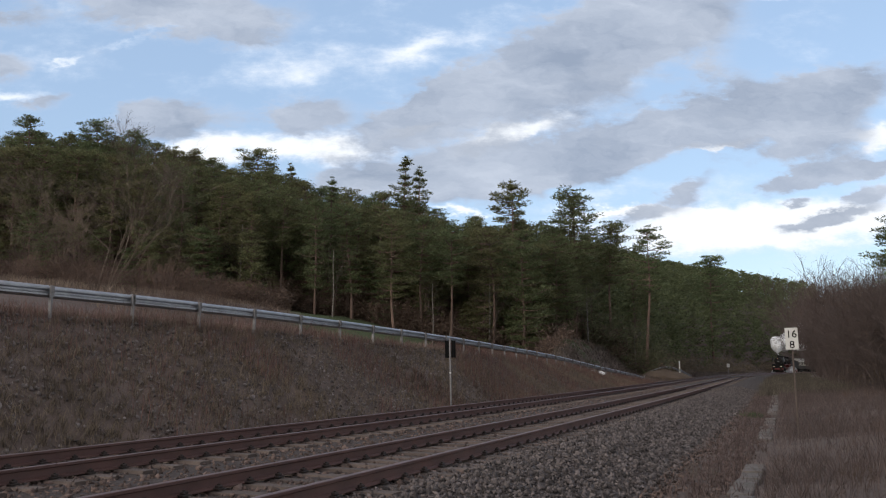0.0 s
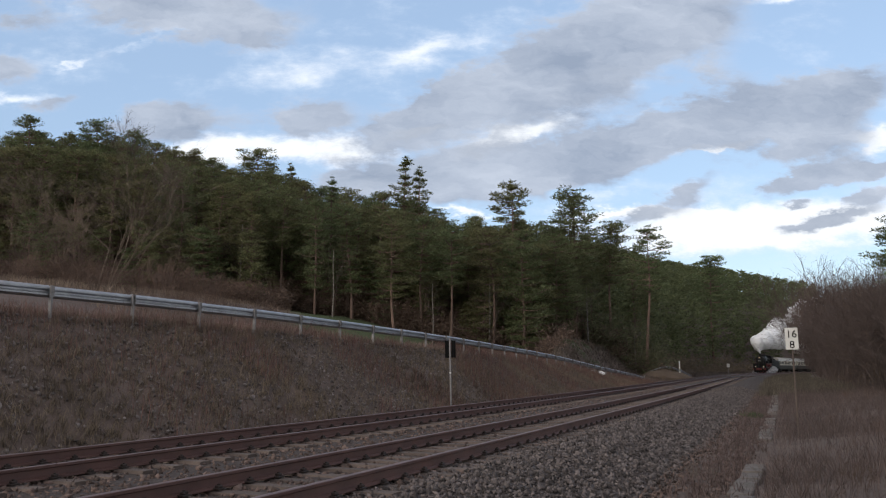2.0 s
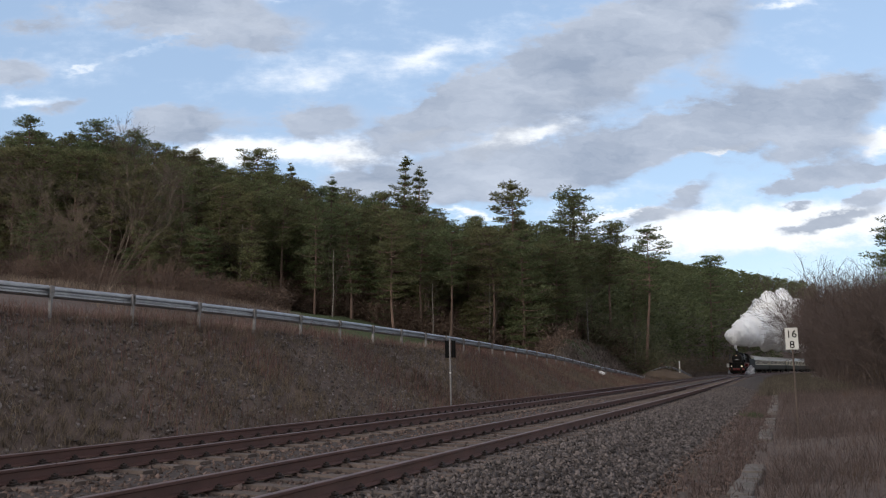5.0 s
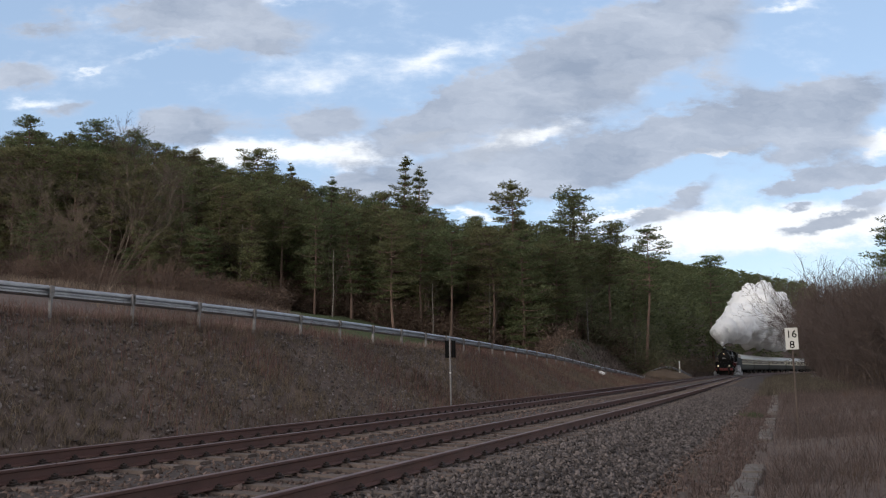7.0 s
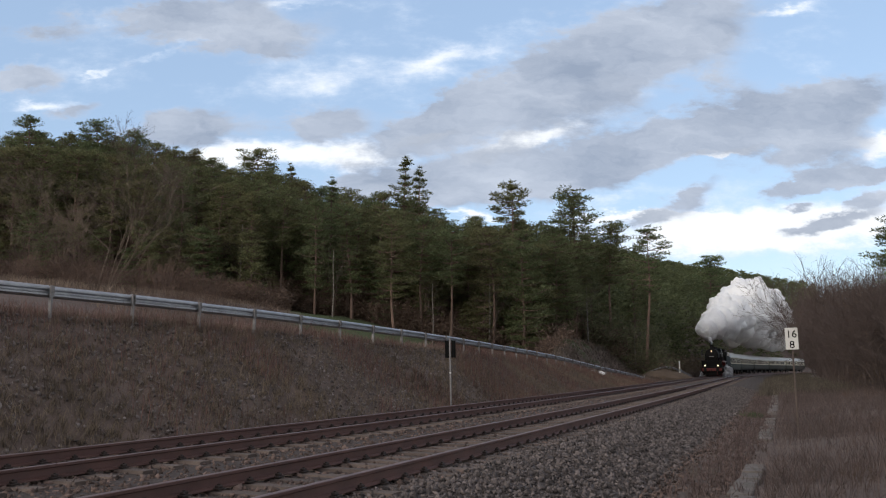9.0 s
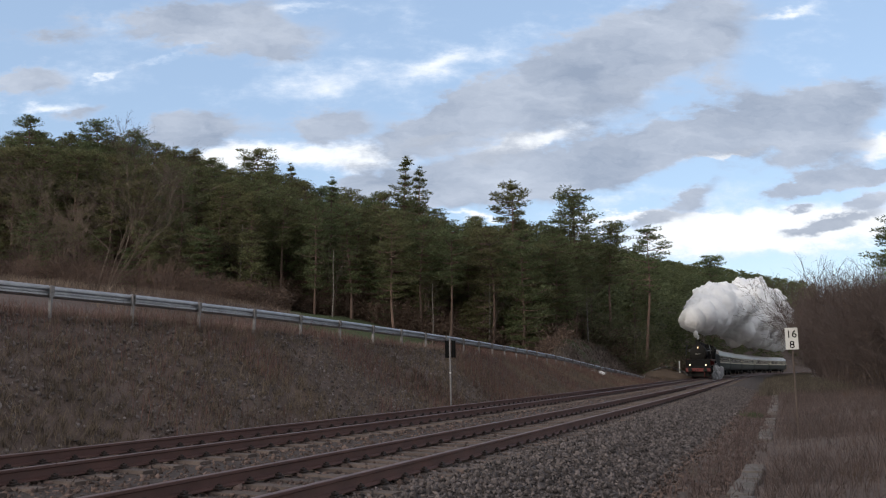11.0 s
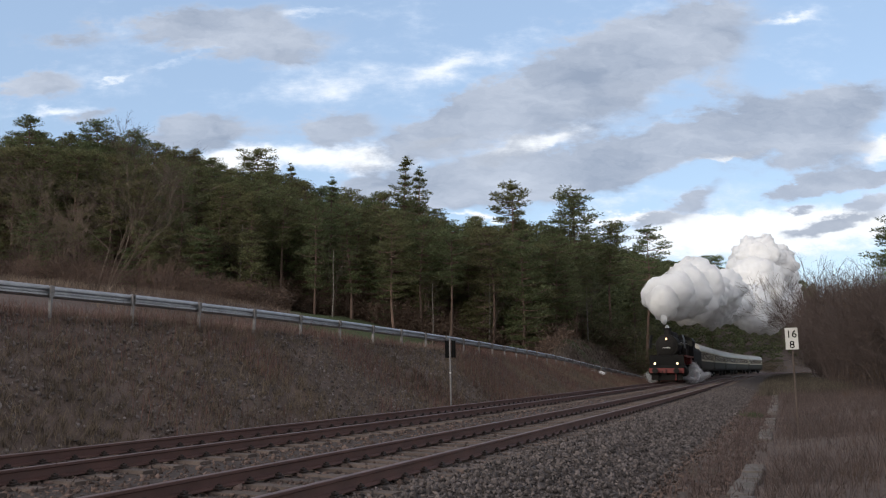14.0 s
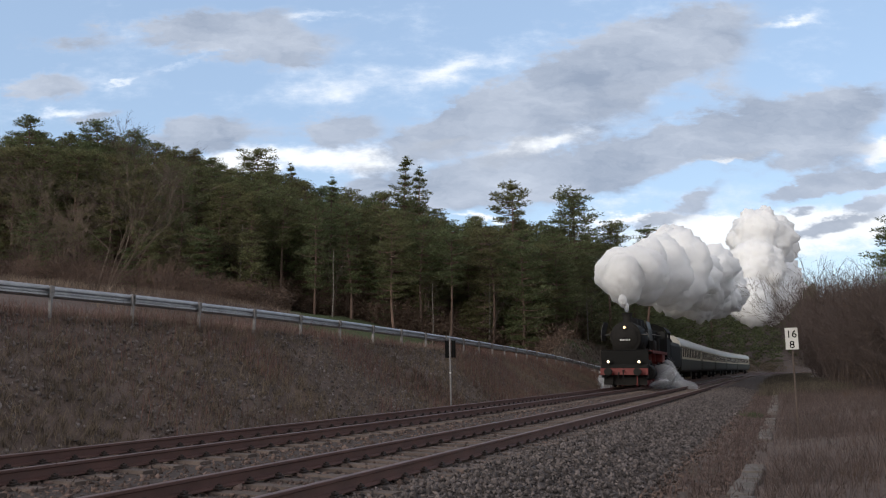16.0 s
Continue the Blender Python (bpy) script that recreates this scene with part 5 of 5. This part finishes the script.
    for sx in (-1, 1):
        fr.box(sx * 0.5, -6.7, 1.2, 0.06, 10.2, 0.75, 0.02).box(sx * 0.75, -9.5, 1.75, 0.5, 2.4, 0.5, 0.04).box(sx * 0.85, -4.6, 1.75, 0.4, 0.5, 0.7, 0.03).box(sx * 0.9, -6.6, 1.9, 0.35, 0.2, 0.5, 0.03)
        fr.box(sx * 1.15, -8.6, 1.85, 0.5, 1.5, 0.5, 0.05).box(sx * 1.2, -10.9, 1.15, 0.1, 1.8, 0.5, 0.03)
    part("frame", fr, LOCO_RED, e, "red plate frame")
    for sx in (-1, 1):
        part("cylinder", Shape().lathe((sx * 1.16, -1.3, 0.92), (0, -1, 0), [(0, 0.3), (0.04, 0.44), (0.12, 0.48), (1.45, 0.48), (1.52, 0.44), (1.56, 0.3)], 22).lathe((sx * 1.13, -1.6, 1.5), (0, -1, 0), [(0, 0.12), (0.05, 0.2), (1.4, 0.2), (1.45, 0.12)], 16), LOCO_SOOT, e, "", True)
        part("crosshead_guide", Shape().box(sx * 1.13, -3.45, 1.12, 0.1, 1.2, 0.06, 0.01).box(sx * 1.13, -3.3, 0.95, 0.12, 0.3, 0.28, 0.03).rod((sx * 1.13, -2.8, 0.95), (sx * 1.13, -3.3, 0.95), 0.04, seg=8), STEEL, e, "bright steel crosshead and guide")
        part("cab_step", Shape().box(sx * 1.35, -11.9, 0.55, 0.25, 0.45, 0.03).box(sx * 1.35, -11.9, 0.95, 0.25, 0.45, 0.03).box(sx * 1.44, -11.9, 1.05, 0.03, 0.45, 1.1), LOCO_RED, e)
    wheelset(e, -1.15, 0.425, LOCO_SOOT, 9)
    for y in (-3.2, -4.85, -6.5, -8.15, -9.8):
        wheelset(e, y, 0.7, LOCO_RED, 13, True)
    for sx in (-1, 1):
        rod = Shape().box(0, -3.3, 0, 0.05, 6.9, 0.14, 0.02)
        for y in (0, -1.65, -3.3, -4.95, -6.6):
            rod.rod((-0.05, y, 0), (0.05, y, 0), 0.11, seg=14)
        RODS.append((part("coupling_rod", rod, STEEL, e, "bright steel coupling rod"), sx * 0.94, -3.2))
    # the high superstructure of the rebuilt class
    for ob in e.children_recursive:
        if ob.name.split(".")[0] not in ("wheelset", "coupling_rod"):
            for q in ob.data.vertices:
                q.co.x *= 1.035
                q.co.z += 0.065 * max(0.0, q.co.z - 1.3)
    return e


def tender():
    e = thing("tender", "black four-axle tender coupled behind the steam locomotive", "tender")
    b = Shape().extrude([(-1.45, 1.3), (-1.48, 1.5), (-1.48, 2.95), (-1.3, 3.25), (-1.25, 3.25), (1.25, 3.25), (1.3, 3.25), (1.48, 2.95), (1.48, 1.5), (1.45, 1.3)], -0.4, -7.9)
    part("body", b, LOCO_BLACK, e)
    c = Shape()
    rng_ = random.Random(5)
    for k in range(90):
        c.box(rng_.uniform(-1.0, 1.0), rng_.uniform(-4.6, -0.8), 3.2 + rng_.random() * 0.25, 0.35, 0.35, 0.3, 0.08, Euler((rng_.random() * 3, rng_.random() * 3, 0)).to_matrix())
    tagged(part("coal", c, LOCO_SOOT, e, "heaped black coal"), kind="stuff")
    part("underframe", Shape().box(0, -4.1, 1.12, 2.5, 7.6, 0.25, 0.03), LOCO_SOOT, e)
    for sx in (-1, 1):
        part("bogie_frame", Shape().box(sx * 1.05, -2.1, 0.62, 0.08, 2.6, 0.45, 0.04), LOCO_RED, e)
        part("bogie_frame", Shape().box(sx * 1.05, -6.1, 0.62, 0.08, 2.6, 0.45, 0.04), LOCO_RED, e)
    for y in (-1.2, -3.0, -5.2, -7.0):
        wheelset(e, y, 0.5, LOCO_RED, 0)
    return e


def coach():
    L = 24.2
    e = thing("passenger_coach", "green and cream passenger coach with a pale grey roof", "railway coach", "coaches of the train")
    lower = Shape().extrude([(-1.36, 1.0), (-1.41, 1.25), (-1.42, 2.0), (1.42, 2.0), (1.41, 1.25), (1.36, 1.0)], -0.15, -L)
    part("lower_body", lower, COACH_GREEN, e, "dark green lower sides")
    part("window_band", Shape().extrude([(-1.415, 2.0), (-1.40, 3.12), (1.40, 3.12), (1.415, 2.0)], -0.15, -L), COACH_CREAM, e, "cream window band")
    part("trim_line", Shape().extrude([(-1.428, 1.98), (-1.428, 2.05), (1.428, 2.05), (1.428, 1.98)], -0.14, -L - 0.01).extrude([(-1.42, 3.06), (-1.42, 3.13), (1.42, 3.13), (1.42, 3.06)], -0.14, -L - 0.01), mat("cream_trim", (0.5, 0.46, 0.34), (0.4, 0.37, 0.28), 0.4), e, "pale trim lines")
    arch = [(-1.43, 3.12), (-1.38, 3.42), (-1.15, 3.74), (-0.7, 3.97), (0, 4.05), (0.7, 3.97), (1.15, 3.74), (1.38, 3.42), (1.43, 3.12)]
    roof = Shape().extrude(arch, -0.1, -L - 0.05)
    for k in range(9):
        roof.box(0.35 * (-1) ** k, -2.2 - k * 2.4, 4.05, 0.3, 0.45, 0.14, 0.04)
    part("roof", roof, COACH_ROOF, e, "pale grey arched roof", True)
    glass = Shape().box(0, 0, 0, 0.03, 1.25, 0.84, 0.008).mesh("window", GLASS_DARK)
    for sx in (-1, 1):
        for k in range(11):
            part("window", glass, GLASS_DARK, e, at=pose(sx * 1.405, -2.75 - 1.87 * k, 2.6, 0, sx * -0.8, 0))
        for y in (-1.0, -L + 0.9):
            part("door", Shape().box(sx * 1.41, y, 2.05, 0.05, 0.8, 2.0, 0.03), COACH_GREEN, e, "green coach door")
    for y in (-0.02, -L - 0.13):
        part("gangway", Shape().box(0, y, 2.35, 1.3, 0.3, 2.3, 0.1), LOCO_SOOT, e, "dark rubber gangway")
    part("underframe", Shape().box(0, -L / 2, 0.92, 2.3, L - 0.6, 0.2, 0.03).box(0.6, -10.5, 0.6, 0.9, 2.6, 0.5, 0.05).box(-0.6, -14.5, 0.6, 0.9, 2.2, 0.5, 0.05).box(0.6, -15.6, 0.62, 0.8, 1.6, 0.45, 0.05), LOCO_SOOT, e, "dark underframe with equipment boxes")
    for y in (-3.6, -L + 3.4):
        part("bogie", Shape().box(-0.98, y, 0.55, 0.1, 3.3, 0.3, 0.04).box(0.98, y, 0.55, 0.1, 3.3, 0.3, 0.04).box(0, y, 0.6, 2.0, 0.5, 0.25, 0.04), LOCO_SOOT, e)
    return e


LOCO, TENDER = locomotive(), tender()
COACHES = [coach()]
COACH_AXLES = (-2.35, -4.85, -19.55, -22.05)
for k in range(4):
    COACHES.append(copy_thing(COACHES[0], pose(0, 0, 0)))
for c in COACHES:
    for y in COACH_AXLES:
        if c is COACHES[0]:
            wheel_me = wheelset(c, y, 0.46, LOCO_SOOT).data
        else:
            ob = part("wheelset", wheel_me, LOCO_SOOT, c, at=pose(0, y, 0.46))
            TURNING.append((ob, (0, y, 0.46), 0.46))


def on_line(s_front, back0, back1, z=0.0):
    """Pose of a vehicle whose front is at s_front and that rides on two points behind it."""
    x0, y0, _ = along(s_front + back0)
    x1, y1, _ = along(s_front + back1)
    ang = math.atan2(x1 - x0, y1 - y0)
    ux, uy = math.sin(ang), math.cos(ang)
    return pose(float(x0 - ux * back0), float(y0 - uy * back0), z, 0, 0, 180 - math.degrees(ang))


# ---------------------------------------------------------------- steam


def steam_material(name, col, alpha, through_=0.0):
    m = bpy.data.materials.new(name)
    m.use_nodes = True
    n, ln = m.node_tree.nodes, m.node_tree.links.new
    b = n["Principled BSDF"]
    b.inputs["Base Color"].default_value = (*col, 1)
    b.inputs["Roughness"].default_value = 1.0
    b.inputs["Subsurface Weight"].default_value, b.inputs["Subsurface Scale"].default_value = 1.0, 8.0
    b.inputs["Subsurface Radius"].default_value = (1, 1, 1)
    b.inputs["Specular IOR Level"].default_value = 0.0
    tl, mx = n.new("ShaderNodeBsdfTranslucent"), n.new("ShaderNodeMixShader")
    tl.inputs["Color"].default_value = (*col, 1)
    mx.inputs[0].default_value = through_
    ln(b.outputs[0], mx.inputs[1])
    ln(tl.outputs[0], mx.inputs[2])
    if alpha < 1:
        tr, mo = n.new("ShaderNodeBsdfTransparent"), n.new("ShaderNodeMixShader")
        mo.inputs[0].default_value = alpha
        ln(tr.outputs[0], mo.inputs[1])
        ln(mx.outputs[0], mo.inputs[2])
        ln(mo.outputs[0], n["Material Output"].inputs["Surface"])
    else:
        ln(mx.outputs[0], n["Material Output"].inputs["Surface"])
    return m


STEAM_WHITE = steam_material("white_steam", (0.935, 0.96, 1.0), 1.0, 0.0)
STEAM_GREY = steam_material("greying_steam", (0.935, 0.955, 1.0), 1.0, 0.0)
STEAM_LOW = steam_material("drain_steam_white", (0.95, 0.965, 1.0), 0.42, 0.0)
STEAM_FLECK = steam_material("steam_droplets", (0.95, 0.965, 1.0), 1.0, 0.5)


def puff_mesh(seed, rx, ry, rz, sub, rough, material):
    """A billow: a ball pushed out into round lumps within lumps."""
    bm = bmesh.new()
    bmesh.ops.create_icosphere(bm, subdivisions=sub, radius=1)
    off = Vector((seed * 3.7, seed * 1.9, seed * 5.3))
    for v in bm.verts:
        d = v.co.normalized()
        p = Vector((d.x * rx, d.y * ry, d.z * rz))
        k = 1.0
        k += rough * 0.5 * noise.noise(p * 0.22 + off)
        for f, amp in ((0.34, 0.5), (0.75, 0.36), (1.7, 0.17), (3.8, 0.07)):
            k += rough * amp * (0.6 - noise.voronoi(p * f + off)[0][0])
        v.co = p * k
    me = bpy.data.meshes.new("billow")
    bm.to_mesh(me)
    bm.free()
    me.materials.append(material)
    me.shade_smooth()
    return me


def fringe_mesh(core, seed, count, reach, size):
    """Fine flecks of steam that thin out from a billow's surface."""
    rng = np.random.default_rng(seed)
    p = np.array([v.co[:] for v in core.vertices])
    nn = np.array([v.normal[:] for v in core.vertices])
    i = rng.integers(0, len(p), count)
    c = p[i] + nn[i] * (reach * rng.exponential(0.4, count) - 0.03)[:, None] + rng.normal(0, 0.16 * reach + 0.04, (count, 3))
    tri = rng.normal(0, 1, (count, 3, 3))
    tri /= np.linalg.norm(tri, axis=2, keepdims=True)
    v = c[:, None] + tri * (size * rng.uniform(0.5, 1.2, count))[:, None, None]
    return raw_mesh("fringe", v.reshape(-1, 3), np.arange(3 * count).reshape(-1, 3), STEAM_FLECK)


# Each billow: metres behind the headlamps, to the loco's right, height, half-sizes, kind, sway.
PLUME = [(1.95, 0.0, 4.95, 0.2, 0.2, 0.4, 0), (2.1, 0.3, 5.5, 0.3, 0.34, 0.5, 0), (3.6, 0.5, 7.2, 1.3, 1.7, 1.4, 0)]
for k, back in enumerate((5.5, 9.5, 14, 19, 25, 31, 38, 46, 54.5, 63, 72, 82, 92)):
    PLUME.append((back, 0.8 * math.sin(1.7 * back), *(float((1 + 0.16 * math.sin(2.3 * back + 2 * i)) ** (i > 0) * np.interp(back, (5, 20, 46, 92), q)) for i, q in enumerate(((8.0, 9.5, 11.7, 13.6), (1.7, 2.45, 3.4, 3.9), (2.4, 3.4, 4.8, 6.0), (1.6, 2.6, 3.7, 4.2)))), int(k > 3)))
# An older burst that hangs over the bend and climbs: where it stays, metres behind until then, height, half-sizes, climb.
BURST = [(204, 62, 13.0, 5.8, 6.9, 5.8, 1.9), (217, 68, 15.0, 6.3, 7.5, 6.3, 3.3), (230, 74, 15.0, 6.3, 7.5, 6.9, 3.6), (214, 66, 12.6, 5.8, 6.9, 5.8, 1.0), (230, 72, 12.6, 5.8, 6.9, 5.8, 1.5), (244, 82, 13.0, 6.3, 7.5, 6.3, 2.2), (190, 54, 12.0, 4.0, 5.5, 4.5, 0.6)]
STEAM = []
for k, (back, right, z, rx, ry, rz, kind) in enumerate(PLUME):
    ob = new("steam_billow", puff_mesh(k + 1, rx, ry, rz, 4 if k < 2 else 5, 0.8, STEAM_GREY if kind else STEAM_WHITE))
    tagged(ob, "greying steam billow trailing behind the locomotive" if kind else "bright white steam billow over the locomotive", "steam", "steam plume", "stuff")
    tagged(part("fringe", fringe_mesh(ob.data, k + 101, 900 if k < 2 else 8000, 0.022 * (rx + rz), 0.02 if k < 2 else 0.032), STEAM_FLECK, ob, "thin torn outer fringe"), kind="stuff")
    STEAM.append((ob, back, right, z, 0.25 * (k % 3 - 1), 4 + 3 * (k % 4)))
CLIMB = []
for k, (stay, back, z, rx, ry, rz, rise) in enumerate(BURST):
    ob = new("steam_billow", puff_mesh(k + 25, rx, ry, rz, 5, 0.62, STEAM_GREY))
    tagged(ob, "old grey steam billow hanging over the bend", "steam", "steam plume", "stuff")
    tagged(part("fringe", fringe_mesh(ob.data, k + 131, 9000, 0.026 * (rx + rz), 0.045), STEAM_FLECK, ob, "thin torn outer fringe"), kind="stuff")
    CLIMB.append((ob, stay, back, z, rise))
# steam at the cylinder cocks, low beside the wheels
LOW = [(4.2, -1.65, 0.24, 0.36, 1.3, 0.26), (6.0, -1.75, 0.36, 0.42, 1.6, 0.38), (7.8, -1.8, 0.6, 0.42, 1.4, 0.55), (9.2, -1.75, 1.05, 0.3, 0.9, 0.6), (7.4, -2.0, 0.25, 0.5, 2.2, 0.28), (2.0, 1.55, 0.22, 0.22, 0.4, 0.28), (3.2, 1.65, 0.3, 0.3, 0.7, 0.34)]
for k, (back, right, z, rx, ry, rz) in enumerate(LOW):
    ob = new("drain_steam", puff_mesh(k + 70, rx, ry, rz, 5, 1.2, STEAM_LOW))
    tagged(part("fringe", fringe_mesh(ob.data, k + 170, 6000, 0.14, 0.016), STEAM_FLECK, ob, "thin torn outer fringe"), kind="stuff")
    tagged(ob, "white steam blown low beside the locomotive's wheels", "steam", "drain steam", "stuff")
    STEAM.append((ob, back, right, z, 0.05, 25))


def motions():
    walk(CLOUDS, [(0.0, pose(-30, -56, 0)), (8.0, pose(0, 0, 0)), (16.0, pose(30, 56, 0))])
    times = [0.5 * i for i in range(33)]
    walk(LOCO, [(t, on_line(train_s(t), 3.2, 9.8)) for t in times])
    walk(TENDER, [(t, on_line(train_s(t) + 12.75, 2.1, 6.1)) for t in times])
    for k, c in enumerate(COACHES):
        walk(c, [(t, on_line(train_s(t) + 20.9 + 24.55 * k, 3.6, 20.8)) for t in times])
    every = [i / 15 for i in range(241)]
    fine = [i / 30 for i in range(481)]
    for ob, (x, y, z), r in TURNING:
        walk(ob, [(t, pose(x, y, z, -math.degrees((train_s(0) - train_s(t)) / r))) for t in (every if r > 0.6 else fine)])
    for ob, x, y in RODS:
        rows = []
        for t in every:
            a = -(train_s(0) - train_s(t)) / 0.7
            rows.append((t, pose(x, y + 0.32 * math.cos(a), 0.7 + 0.32 * math.sin(a))))
        walk(ob, rows)
    for k, (ob, stay, back, z, rise) in enumerate(CLIMB):
        rows, high = [], z
        for t in times:
            s = train_s(t) + back
            if s < stay:
                s = stay
                if t > 11.0:
                    high += 0.5 * rise
            x, y, h = along(s, 3.0 * float(smooth01((t - 10.0) / 5.0)))
            rows.append((t, pose(float(x), float(y), high, 0, 0, -math.degrees(h) + 20 * math.sin(0.12 * t + k))))
        walk(ob, rows)
    for ob, back, right, z, sway, turn in STEAM:
        rows = []
        for t in times:
            x, y, h = along(train_s(t) + back, -right)
            rows.append((t, pose(float(x), float(y), z + sway * math.sin(t * 0.9 + back), turn * math.sin(0.35 * t + back), turn * math.sin(0.3 * t + z), -math.degrees(h) + 3 * turn * (t / 16 - 0.5))))
        walk(ob, rows)


motions()
